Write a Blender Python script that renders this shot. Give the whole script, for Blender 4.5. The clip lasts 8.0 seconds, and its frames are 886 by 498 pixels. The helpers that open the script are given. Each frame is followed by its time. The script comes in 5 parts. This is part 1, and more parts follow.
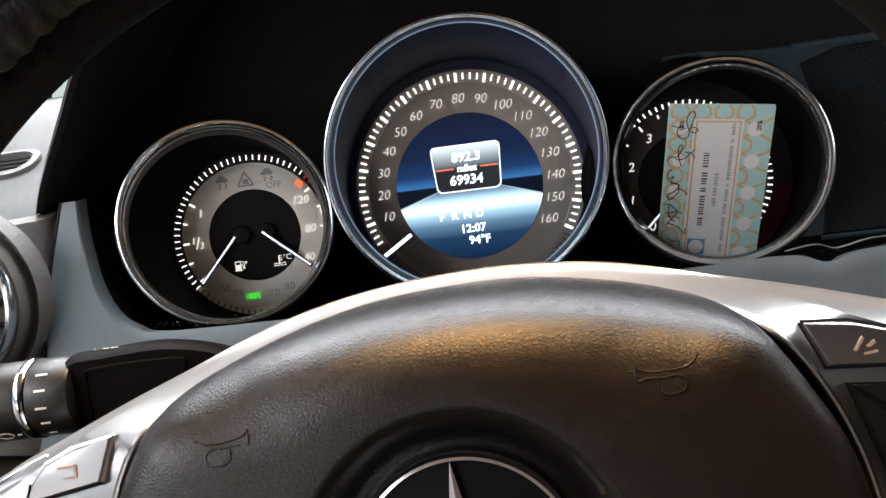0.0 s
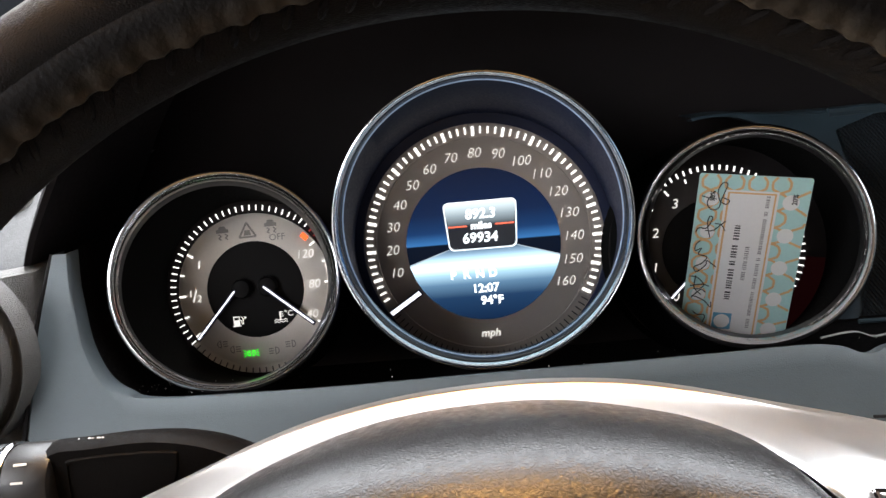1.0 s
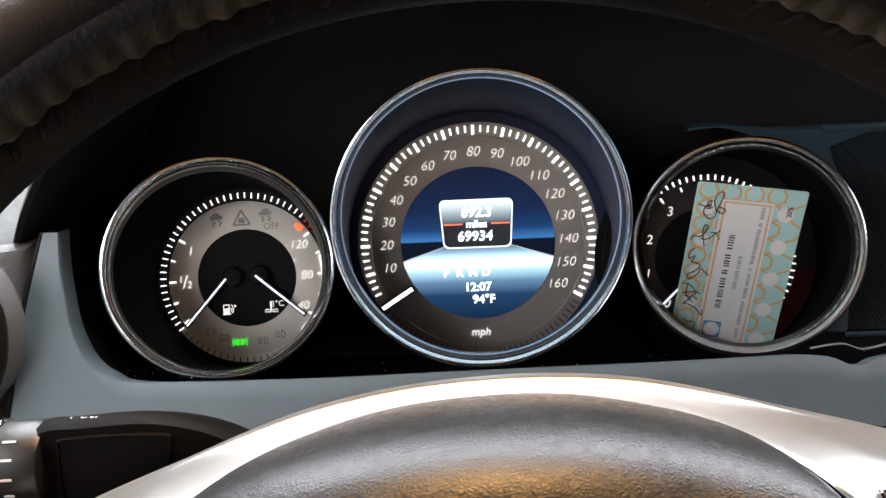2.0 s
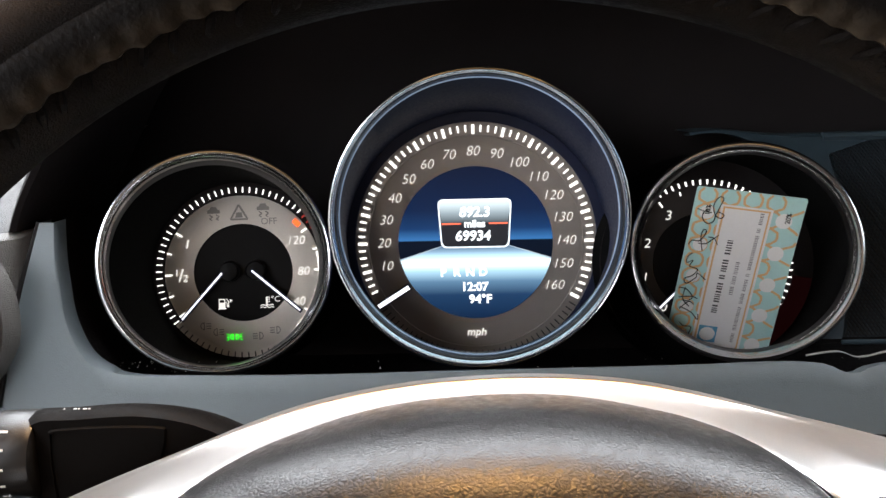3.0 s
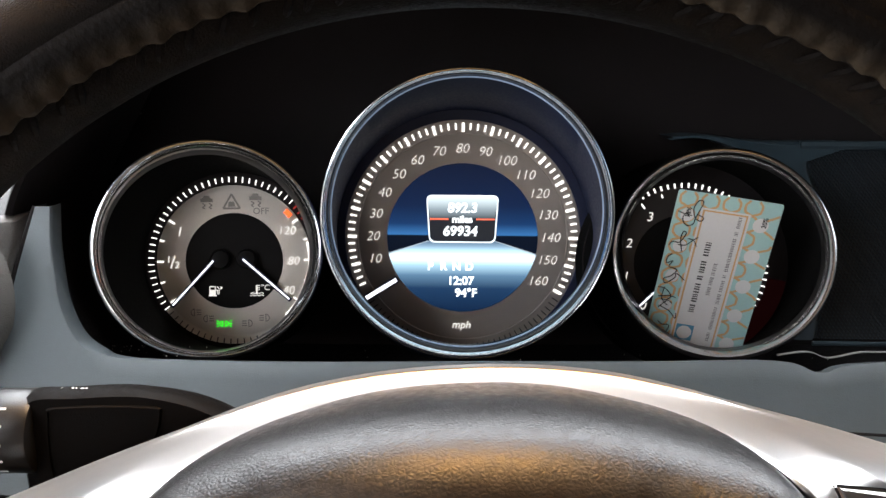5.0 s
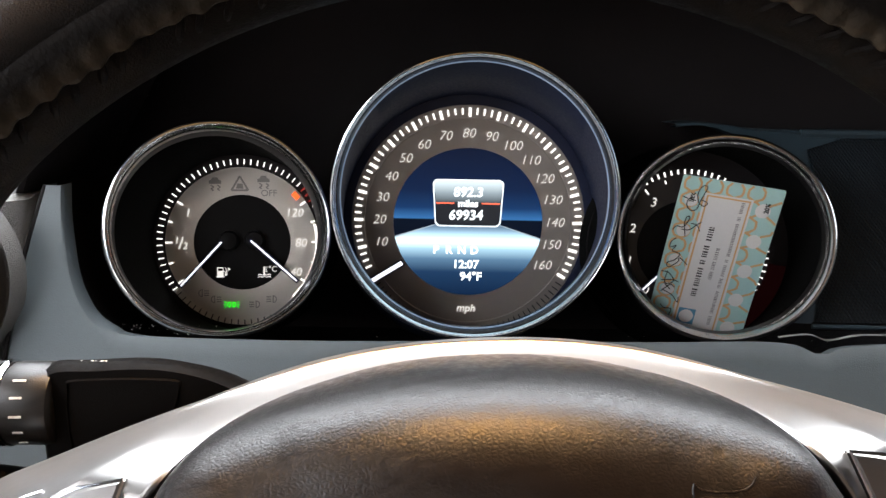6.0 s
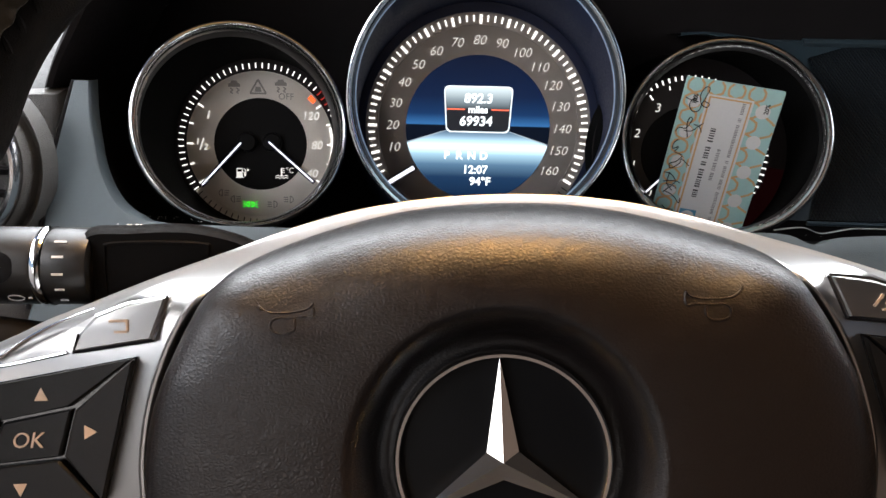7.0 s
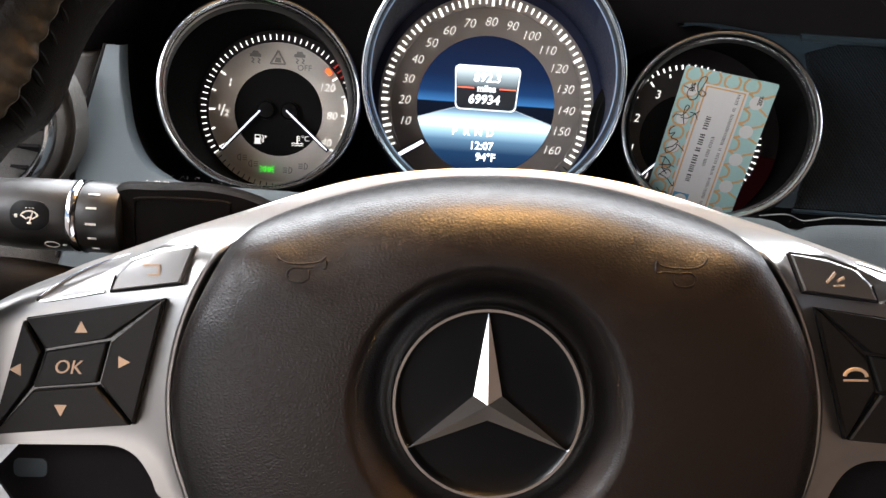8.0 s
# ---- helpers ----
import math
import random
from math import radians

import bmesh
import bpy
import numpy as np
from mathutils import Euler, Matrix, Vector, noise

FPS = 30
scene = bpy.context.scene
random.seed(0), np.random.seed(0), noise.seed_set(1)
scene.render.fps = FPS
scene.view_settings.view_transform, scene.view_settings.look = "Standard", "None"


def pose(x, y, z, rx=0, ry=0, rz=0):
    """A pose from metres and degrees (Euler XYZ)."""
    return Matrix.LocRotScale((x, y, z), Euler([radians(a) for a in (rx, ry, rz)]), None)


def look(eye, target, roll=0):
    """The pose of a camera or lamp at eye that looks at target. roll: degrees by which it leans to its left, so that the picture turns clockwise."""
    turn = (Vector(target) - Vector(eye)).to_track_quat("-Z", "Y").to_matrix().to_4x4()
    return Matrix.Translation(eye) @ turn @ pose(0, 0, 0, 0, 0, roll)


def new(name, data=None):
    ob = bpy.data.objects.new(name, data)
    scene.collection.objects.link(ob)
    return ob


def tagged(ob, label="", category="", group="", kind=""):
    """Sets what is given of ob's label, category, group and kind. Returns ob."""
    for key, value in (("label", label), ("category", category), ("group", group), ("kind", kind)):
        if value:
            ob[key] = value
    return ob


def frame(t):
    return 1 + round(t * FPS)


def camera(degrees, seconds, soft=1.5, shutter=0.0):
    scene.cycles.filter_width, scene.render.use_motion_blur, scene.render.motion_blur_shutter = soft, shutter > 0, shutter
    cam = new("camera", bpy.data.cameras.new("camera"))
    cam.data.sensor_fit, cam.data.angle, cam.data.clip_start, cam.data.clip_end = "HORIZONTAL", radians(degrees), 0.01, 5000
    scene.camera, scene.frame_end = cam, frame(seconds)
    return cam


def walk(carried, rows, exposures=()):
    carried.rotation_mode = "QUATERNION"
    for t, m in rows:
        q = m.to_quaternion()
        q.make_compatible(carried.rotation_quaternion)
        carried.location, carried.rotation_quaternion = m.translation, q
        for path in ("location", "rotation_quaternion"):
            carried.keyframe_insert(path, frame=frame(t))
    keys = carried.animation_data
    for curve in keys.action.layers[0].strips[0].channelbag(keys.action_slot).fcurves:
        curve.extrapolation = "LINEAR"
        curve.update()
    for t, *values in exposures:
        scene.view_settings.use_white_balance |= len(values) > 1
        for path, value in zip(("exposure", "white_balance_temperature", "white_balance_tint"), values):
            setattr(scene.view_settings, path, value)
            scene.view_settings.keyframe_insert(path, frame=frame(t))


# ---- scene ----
cam = camera(59.0, 8.0)
PATH = [
    (0, (0.026, -0.454, 0.055), (-0.173, 1.498, -0.332), -7.8),
    (0.3, (0.032, -0.4444, 0.0631), (-0.1799, 1.505, -0.3283), -7.34),
    (0.5, (0.036, -0.446, 0.061), (-0.176, 1.51, -0.302), -6.9),
    (0.7, (0.03, -0.438, 0.069), (-0.175, 1.518, -0.327), -6.5),
    (1, (0.019, -0.426, 0.081), (-0.171, 1.529, -0.293), -5.9),
    (1.2, (0.0157, -0.4283, 0.079), (-0.1642, 1.53, -0.2923), -5.38),
    (1.5, (0.01, -0.428, 0.078), (-0.143, 1.532, -0.289), -4.3),
    (3, (0.006, -0.427, 0.077), (-0.104, 1.536, -0.29), -1.6),
    (3.5, (0.009, -0.426, 0.077), (-0.101, 1.537, -0.289), -1.1),
    (4, (0.009, -0.426, 0.076), (-0.092, 1.538, -0.291), -0.7),
    (4.5, (0.008, -0.431, 0.079), (-0.077, 1.533, -0.293), -0.3),
    (6, (-0.006, -0.444, 0.074), (-0.041, 1.516, -0.322), 0.9),
    (6.2, (-0.0064, -0.4385, 0.0682), (-0.0386, 1.51, -0.3304), 0.77),
    (6.5, (-0.007, -0.446, 0.056), (-0.037, 1.502, -0.397), 1.1),
    (6.7, (-0.0061, -0.4497, 0.0565), (-0.046, 1.489, -0.4445), 1.08),
    (7, (-0.008, -0.469, 0.045), (-0.053, 1.469, -0.448), 1.3),
    (7.2, (-0.008, -0.473, 0.0446), (-0.067, 1.458, -0.453), 2.0),
    (7.5, (-0.009, -0.479, 0.044), (-0.069, 1.441, -0.512), 3.3),
    (7.8, (-0.0032, -0.4888, 0.0461), (-0.0725, 1.433, -0.5113), 3.5),
    (8, (-0.005, -0.494, 0.048), (-0.065, 1.428, -0.504), 3.8),
]
walk(cam, [(t, look(eye, target, roll)) for t, eye, target, roll in PATH], [(0, 0.78), (1.5, 0.95), (3.5, 0.91), (6, 0.79), (6.5, 0.68), (7, 0.73), (7.5, 0.98), (8, 1.10)])

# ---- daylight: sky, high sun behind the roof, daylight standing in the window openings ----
world = bpy.data.worlds.new("sky")
scene.world = world
world.use_nodes = True
wn = world.node_tree.nodes
sky = wn.new("ShaderNodeTexSky")
sky.sky_type, sky.sun_disc, sky.sun_elevation, sky.sun_rotation = "NISHITA", False, radians(68), radians(200)
wn["Background"].inputs["Strength"].default_value = 0.08
world.node_tree.links.new(sky.outputs[0], wn["Background"].inputs["Color"])
sun_data = bpy.data.lights.new("sun", "SUN")
sun_data.energy, sun_data.angle, sun_data.color = 2.5, radians(0.5), (1.0, 0.95, 0.88)
sun = new("sun", sun_data)
sun.matrix_world = look((0, -1, 4), (0.0, 0.6, 0))


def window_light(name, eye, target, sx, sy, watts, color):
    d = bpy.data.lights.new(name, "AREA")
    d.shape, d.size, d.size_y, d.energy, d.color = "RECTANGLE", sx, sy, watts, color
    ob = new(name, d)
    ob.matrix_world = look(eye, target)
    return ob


window_light("windscreen_daylight", (0.135, 0.19, 0.31), (0.135, -0.02, -0.1), 1.15, 0.76, 24.2, (0.93, 0.96, 1.0))
window_light("driver_window_daylight", (-0.63, -0.40, 0.31), (0.0, -0.15, -0.02), 0.85, 0.28, 3.9, (0.97, 0.97, 1.0))
# Set below sill height, to add sheen on the wheel's left side.
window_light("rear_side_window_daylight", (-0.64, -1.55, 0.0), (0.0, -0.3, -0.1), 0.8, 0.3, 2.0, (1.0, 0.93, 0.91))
window_light("passenger_window_daylight", (1.04, -0.1, 0.24), (0.1, -0.08, -0.03), 0.5, 0.36, 1.2, (1.0, 0.97, 0.94))
# unseen warm glow added under the roof, to brown the wheel pad's top
roof_glow = window_light("added_roof_glow", (0.05, -0.29, 0.452), (0.05, -0.43, 0.0), 0.46, 0.22, 3.8, (1.0, 0.53, 0.17))
roof_glow.data.spread = radians(62)


# ---- materials ----
def nodes_of(name):
    m = bpy.data.materials.new(name)
    m.use_nodes = True
    nt = m.node_tree
    return m, nt, nt.nodes["Principled BSDF"]


def surface(name, color, rough=0.5, metal=0.0, var=0.15, scale=60.0, bump=0.0, bump_scale=900.0, cells=False, spec=0.5, coat=0.0, rvar=0.08, glow=0.0):
    """A worn surface: base colour varied at two scales, gloss varied, fine relief."""
    m, nt, b = nodes_of(name)
    n, l = nt.nodes, nt.links
    co = n.new("ShaderNodeTexCoord")
    big, fine = n.new("ShaderNodeTexNoise"), n.new("ShaderNodeTexNoise")
    big.inputs["Scale"].default_value, fine.inputs["Scale"].default_value = scale, scale * 14
    big.inputs["Detail"].default_value = 4
    add = n.new("ShaderNodeMath")
    add.operation = "ADD"
    mul = n.new("ShaderNodeMath")
    mul.operation, mul.inputs[1].default_value = "MULTIPLY", 0.5
    for x in (big, fine):
        l.new(co.outputs["Object"], x.inputs["Vector"])
    l.new(big.outputs["Fac"], add.inputs[0])
    l.new(fine.outputs["Fac"], add.inputs[1])
    l.new(add.outputs[0], mul.inputs[0])
    ramp = n.new("ShaderNodeMapRange")
    ramp.inputs[1].default_value, ramp.inputs[2].default_value = 0.3, 0.7
    ramp.inputs[3].default_value, ramp.inputs[4].default_value = 1 - var, 1 + var
    l.new(mul.outputs[0], ramp.inputs[0])
    mix = n.new("ShaderNodeVectorMath")
    mix.operation = "SCALE"
    mix.inputs[0].default_value = color
    l.new(ramp.outputs[0], mix.inputs["Scale"])
    l.new(mix.outputs[0], b.inputs["Base Color"])
    rr = n.new("ShaderNodeMapRange")
    rr.inputs[1].default_value, rr.inputs[2].default_value = 0.3, 0.7
    rr.inputs[3].default_value, rr.inputs[4].default_value = max(rough - rvar, 0.03), min(rough + rvar, 1)
    l.new(fine.outputs["Fac"], rr.inputs[0])
    l.new(rr.outputs[0], b.inputs["Roughness"])
    b.inputs["Metallic"].default_value = metal
    if glow:
        l.new(mix.outputs[0], b.inputs["Emission Color"])
        b.inputs["Emission Strength"].default_value = glow
    b.inputs["Specular IOR Level"].default_value = spec
    b.inputs["Coat Weight"].default_value = coat
    if bump:
        if cells:
            tex = n.new("ShaderNodeTexVoronoi")
            tex.feature = "DISTANCE_TO_EDGE"
            clamp = n.new("ShaderNodeMapRange")
            clamp.inputs[2].default_value = 0.4
            l.new(tex.outputs["Distance"], clamp.inputs[0])
            out = clamp.outputs[0]
            # the grain runs across, and wanders
            wander, sway, off, grain = n.new("ShaderNodeTexNoise"), n.new("ShaderNodeVectorMath"), n.new("ShaderNodeVectorMath"), n.new("ShaderNodeMapping")
            wander.inputs["Scale"].default_value = bump_scale * 0.45
            sway.operation, sway.inputs["Scale"].default_value = "SCALE", 1.1 / bump_scale
            grain.inputs["Scale"].default_value = (0.85, 1.1, 1.0)
            l.new(co.outputs["Object"], wander.inputs["Vector"])
            l.new(wander.outputs["Color"], sway.inputs[0])
            l.new(sway.outputs[0], off.inputs[0])
            l.new(co.outputs["Object"], off.inputs[1])
            l.new(off.outputs[0], grain.inputs["Vector"])
        else:
            tex = n.new("ShaderNodeTexNoise")
            out = tex.outputs["Fac"]
        tex.inputs["Scale"].default_value = bump_scale
        l.new(grain.outputs[0] if cells else co.outputs["Object"], tex.inputs["Vector"])
        bp = n.new("ShaderNodeBump")
        bp.inputs["Strength"].default_value, bp.inputs["Distance"].default_value = bump, 0.0006
        l.new(out, bp.inputs["Height"])
        l.new(bp.outputs[0], b.inputs["Normal"])
    return m


def lit(name, color, strength, base=(0.02, 0.02, 0.02)):
    """A backlit marking."""
    m, nt, b = nodes_of(name)
    b.inputs["Base Color"].default_value = (*base, 1)
    b.inputs["Emission Color"].default_value = (*color, 1)
    b.inputs["Emission Strength"].default_value = strength
    b.inputs["Roughness"].default_value = 0.5
    return m


def screen_material(name, stops, strength):
    """A glowing display whose colour runs along the object's own y."""
    m, nt, b = nodes_of(name)
    n, l = nt.nodes, nt.links
    co, sep, mr, ramp = n.new("ShaderNodeTexCoord"), n.new("ShaderNodeSeparateXYZ"), n.new("ShaderNodeMapRange"), n.new("ShaderNodeValToRGB")
    l.new(co.outputs["Object"], sep.inputs[0])
    l.new(sep.outputs["Y"], mr.inputs[0])
    mr.inputs[1].default_value, mr.inputs[2].default_value = -0.0427, 0.0427
    l.new(mr.outputs[0], ramp.inputs[0])
    e = ramp.color_ramp.elements
    while len(e) < len(stops):
        e.new(0.5)
    for k, (at, c) in zip(e, stops):
        k.position, k.color = at, (*c, 1)
    l.new(ramp.outputs[0], b.inputs["Emission Color"])
    b.inputs["Emission Strength"].default_value = strength
    b.inputs["Base Color"].default_value = (0.004, 0.004, 0.005, 1)
    b.inputs["Roughness"].default_value = 0.4
    b.inputs["Specular IOR Level"].default_value = 0.15
    return m


LEATHER = surface("black_grained_leather", (0.0062, 0.0045, 0.0042), 0.38, var=0.14, scale=30, bump=0.125, bump_scale=900, cells=True, spec=0.36)
RIM_LEATHER = surface("worn_rim_leather", (0.006, 0.0047, 0.004), 0.5, var=0.3, scale=40, bump=0.2, bump_scale=1300, cells=True, spec=0.04)


def worn_seam(name):
    """Dark rim leather, wear and caught light coloured tan along its sewn inner edge: the tan grows round the rim's
    section.
    """
    m = surface(name, (0.0045, 0.0035, 0.003), 0.5, var=0.3, scale=90, bump=0.4, bump_scale=800, spec=0.1)
    nt = m.node_tree
    n, l, b = nt.nodes, nt.links, nt.nodes["Principled BSDF"]
    co, sep, comb, length, sub, ang, fade, sheen, speck, mix = (n.new("ShaderNode" + k) for k in ("TexCoord", "SeparateXYZ", "CombineXYZ", "VectorMath", "Math", "Math", "MapRange", "Math", "TexNoise", "MixRGB"))
    length.operation, sub.operation, ang.operation, sheen.operation = "LENGTH", "SUBTRACT", "ARCTAN2", "MULTIPLY"
    l.new(co.outputs["Object"], sep.inputs[0])
    l.new(sep.outputs["X"], comb.inputs["X"])
    l.new(sep.outputs["Y"], comb.inputs["Y"])
    l.new(comb.outputs[0], length.inputs[0])
    l.new(length.outputs["Value"], sub.inputs[0])
    sub.inputs[1].default_value = 0.1772
    l.new(sep.outputs["Z"], ang.inputs[0])
    l.new(sub.outputs[0], ang.inputs[1])
    l.new(ang.outputs[0], fade.inputs[0])
    fade.inputs[1].default_value, fade.inputs[2].default_value = radians(121), radians(141)
    speck.inputs["Scale"].default_value, speck.inputs["Detail"].default_value = 260, 5
    l.new(co.outputs["Object"], speck.inputs["Vector"])
    l.new(fade.outputs[0], sheen.inputs[0])
    l.new(speck.outputs["Fac"], sheen.inputs[1])
    l.new(sheen.outputs[0], mix.inputs["Fac"])
    old = b.inputs["Base Color"].links[0].from_socket
    l.new(old, mix.inputs["Color1"])
    mix.inputs["Color2"].default_value = (0.085, 0.064, 0.042, 1)
    l.new(mix.outputs[0], b.inputs["Base Color"])
    return m


SEAM = worn_seam("tan_sheen_leather_edge")
SILVER = surface("satin_silver_paint", (0.37, 0.357, 0.345), 0.36, metal=1.0, var=0.02, scale=25, rvar=0.02)
CHROME = surface("polished_chrome", (0.74, 0.74, 0.75), 0.09, metal=1.0, var=0.01, scale=80, rvar=0.005)
POINTER = surface("blue_black_pointer_edge", (0.008, 0.008, 0.03), 0.5, var=0.1, scale=90, spec=0.2)
BEZEL = surface("satin_bezel_metal", (0.72, 0.72, 0.73), 0.18, metal=1.0, var=0.01, scale=60, rvar=0.004)
BAND = surface("dark_satin_metal", (0.10, 0.10, 0.105), 0.35, metal=1.0, var=0.01, rvar=0.004)
FASCIA = surface("grey_soft_plastic", (0.084, 0.103, 0.112), 0.6, var=0.1, scale=22, bump=0.22, bump_scale=1600)
BLACK = surface("matt_black_plastic", (0.011, 0.0092, 0.0098), 0.75, var=0.2, scale=30, bump=0.15, bump_scale=1500, spec=0.14)
TUBE = surface("dark_gauge_tube", (0.012, 0.017, 0.042), 0.5, var=0.15, scale=50, spec=0.2)
BUTTON = surface("black_button_rubber", (0.008, 0.0072, 0.0068), 0.5, var=0.15, scale=70, bump=0.1, bump_scale=2500, spec=0.25)
COLUMN = surface("dark_column_plastic", (0.0024, 0.0018, 0.0015), 0.6, spec=0.06, var=0.2, scale=40, bump=0.2, bump_scale=1800)
STALK = surface("dark_stalk_plastic", (0.006, 0.005, 0.0042), 0.36, spec=0.45, var=0.15, scale=40, bump=0.15, bump_scale=1800)
BEIGE = surface("grey_beige_dash_skin", (0.14, 0.132, 0.122), 0.5, var=0.2, scale=40, bump=0.7, bump_scale=1000, cells=True)
MESH = surface("black_grille_mesh", (0.018, 0.023, 0.028), 0.5, var=0.2, scale=60, spec=0.3)
DASH_TOP = surface("grey_dash_top_skin", (0.045, 0.044, 0.043), 0.6, var=0.15, scale=30, bump=0.3, bump_scale=1000, cells=True)
NAVY = surface("blue_black_dash_plastic", (0.026, 0.046, 0.06), 0.5, var=0.15, scale=40, bump=0.15, bump_scale=1800)
FACE = surface("dark_grey_dial_face", (0.34, 0.308, 0.28), 0.45, metal=0.3, var=0.06, scale=80)
FACE_LIGHT = surface("silver_grey_dial_face", (0.74, 0.70, 0.64), 0.42, metal=0.35, var=0.05, scale=80)
FACE_DARK = surface("brown_black_dial_face", (0.03, 0.024, 0.022), 0.5, var=0.1, scale=80)
SIDE_TUBE = surface("matt_black_gauge_tube", (0.003, 0.003, 0.003), 0.65, var=0.1, scale=90, spec=0.03)
DIAL_BLACK = surface("black_dial_centre", (0.004, 0.004, 0.0045), 0.4, var=0.1, scale=90, spec=0.12)
GLOSS_BLACK = surface("gloss_black", (0.006, 0.006, 0.007), 0.2, var=0.1, scale=90)
DIM = surface("unlit_telltale_print", (0.3, 0.285, 0.262), 0.5, var=0.05)
DARK_TICK = surface("dark_tick_print", (0.02, 0.017, 0.015), 0.5, var=0.05)
ROOF = surface("tan_roof_lining", (0.10, 0.085, 0.072), 0.9, var=0.08, scale=20, bump=0.3, bump_scale=800)
DOOR = surface("pale_grey_cabin_trim", (0.16, 0.152, 0.145), 0.7, var=0.1, scale=10, bump=0.2)
PALE_TRIM = surface("pale_door_trim", (0.7, 0.66, 0.64), 0.7, var=0.08, scale=10, bump=0.2)
TAN_TRIM = surface("tan_blocking_wall", (0.34, 0.24, 0.18), 0.6, var=0.12, scale=10, bump=0.2)
CABIN = surface("dark_cabin_trim", (0.05, 0.046, 0.042), 0.7, var=0.15, scale=10, bump=0.2)
PRINT = surface("tan_button_print", (0.62, 0.44, 0.30), 0.5, var=0.05)
PALE = surface("pale_print", (0.55, 0.53, 0.50), 0.5, var=0.05)
INK = surface("black_ink", (0.015, 0.015, 0.017), 0.4, var=0.1)
CREAM = surface("cream_torn_edge", (0.22, 0.225, 0.215), 0.7, var=0.3, scale=100)
# The display's blue reflection on the inner ring, put in as a glow.
BLUE_REFLECTION = lit("pale_blue_reflection_glow", (0.5, 0.68, 1.0), 0.15, (0.2, 0.26, 0.35))
W_TICK = lit("white_tick_light", (1.0, 0.97, 0.93), 1.0, (0.5, 0.5, 0.5))
W_NUM = lit("white_numeral_light", (1.0, 0.96, 0.9), 0.5, (0.4, 0.4, 0.4))
W_TEXT = lit("display_text_light", (0.9, 0.97, 1.0), 1.3)
W_NEEDLE = lit("needle_light", (0.90, 0.91, 1.0), 0.9, (0.6, 0.6, 0.6))
GREEN = lit("green_lamp_light", (0.015, 1.0, 0.01), 1.1)
RED = lit("red_mark_light", (1.0, 0.12, 0.02), 1.0)
RED_ZONE = surface("dim_red_zone", (0.003, 0.0004, 0.0005), 0.8, var=0.1, scale=80, spec=0.05, glow=1.0)
RED_DIM = lit("red_band_light", (0.5, 0.02, 0.01), 0.5)


# ---- building helpers ----
def part(name, verts, faces, mat, parent=None, label="", m=None, smooth=True, sharp=35):
    me = bpy.data.meshes.new(name)
    me.from_pydata([tuple(v) for v in verts], [], faces)
    me.materials.append(mat)
    me.validate()
    if smooth:
        me.shade_smooth()
        me.set_sharp_from_angle(angle=radians(sharp))
    ob = new(name, me)
    if parent:
        ob.parent = parent
    if m is not None:
        ob.matrix_local = m
    if label:
        ob["label"] = label
    return ob


def thing(name, m, label, category, group="", kind=""):
    ob = new(name)
    ob.empty_display_size = 0.01
    ob.matrix_world = m
    return tagged(ob, label, category, group, kind)


def loft(loops, closed=True, cap0=False, cap1=False):
    k = len(loops[0])
    verts = [v for lp in loops for v in lp]
    faces = []
    for a in range(len(loops) - 1):
        for i in range(k if closed else k - 1):
            j = (i + 1) % k
            faces.append((a * k + i, a * k + j, (a + 1) * k + j, (a + 1) * k + i))
    if cap0:
        faces.append(tuple(range(k))[::-1])
    if cap1:
        faces.append(tuple(range((len(loops) - 1) * k, len(loops) * k)))
    return verts, faces


def lathe(profile, seg=96):
    return loft([[(r * math.cos(2 * math.pi * i / seg), r * math.sin(2 * math.pi * i / seg), h) for i in range(seg)] for r, h in profile])


def annulus(r0, r1, z, a0=0.0, a1=360.0, thick=0.0004, seg=96):
    """A thin flat ring or arc, from angle a0 to a1, with a rim of its own."""
    full = a1 - a0 >= 360
    k = seg if full else max(4, int(seg * (a1 - a0) / 360))
    angs = [radians(a0 + (a1 - a0) * i / (k if full else k - 1)) for i in range(k)]
    rings = [[(r * math.cos(a), r * math.sin(a), h) for a in angs] for r, h in ((r0, z - thick), (r0, z), (r1, z), (r1, z - thick))]
    return loft(rings, closed=full)


def prism(poly, z0, z1, inset=0.0):
    """A flat piece with that outline, its top edge drawn in by inset (a chamfer)."""
    cx, cy = sum(p[0] for p in poly) / len(poly), sum(p[1] for p in poly) / len(poly)
    k = len(poly)
    top = []
    for x, y in poly:
        d = math.hypot(x - cx, y - cy) or 1
        top.append((x - (x - cx) / d * inset, y - (y - cy) / d * inset))
    loops = [[(x, y, z0) for x, y in poly], [(x, y, z1 - inset * 0.6) for x, y in poly], [(x, y, z1) for x, y in top]]
    return loft(loops, cap0=True, cap1=True)


def rounded(w, h, r, n=5, cx=0.0, cy=0.0):
    pts = []
    for sx, sy, a0 in ((1, 1, 0), (-1, 1, 90), (-1, -1, 180), (1, -1, 270)):
        for i in range(n + 1):
            a = radians(a0 + 90 * i / n)
            pts.append((cx + sx * (w / 2 - r) + r * math.cos(a), cy + sy * (h / 2 - r) + r * math.sin(a)))
    return pts


def bar(x0, y0, x1, y1, w, z0, z1, taper=1.0):
    dx, dy = x1 - x0, y1 - y0
    d = math.hypot(dx, dy)
    nx, ny = -dy / d * w / 2, dx / d * w / 2
    return prism([(x0 - nx, y0 - ny), (x1 - nx * taper, y1 - ny * taper), (x1 + nx * taper, y1 + ny * taper), (x0 + nx, y0 + ny)], z0, z1)


def merged(pieces):
    verts, faces = [], []
    for v, f in pieces:
        o = len(verts)
        verts += list(v)
        faces += [tuple(i + o for i in q) for q in f]
    return verts, faces


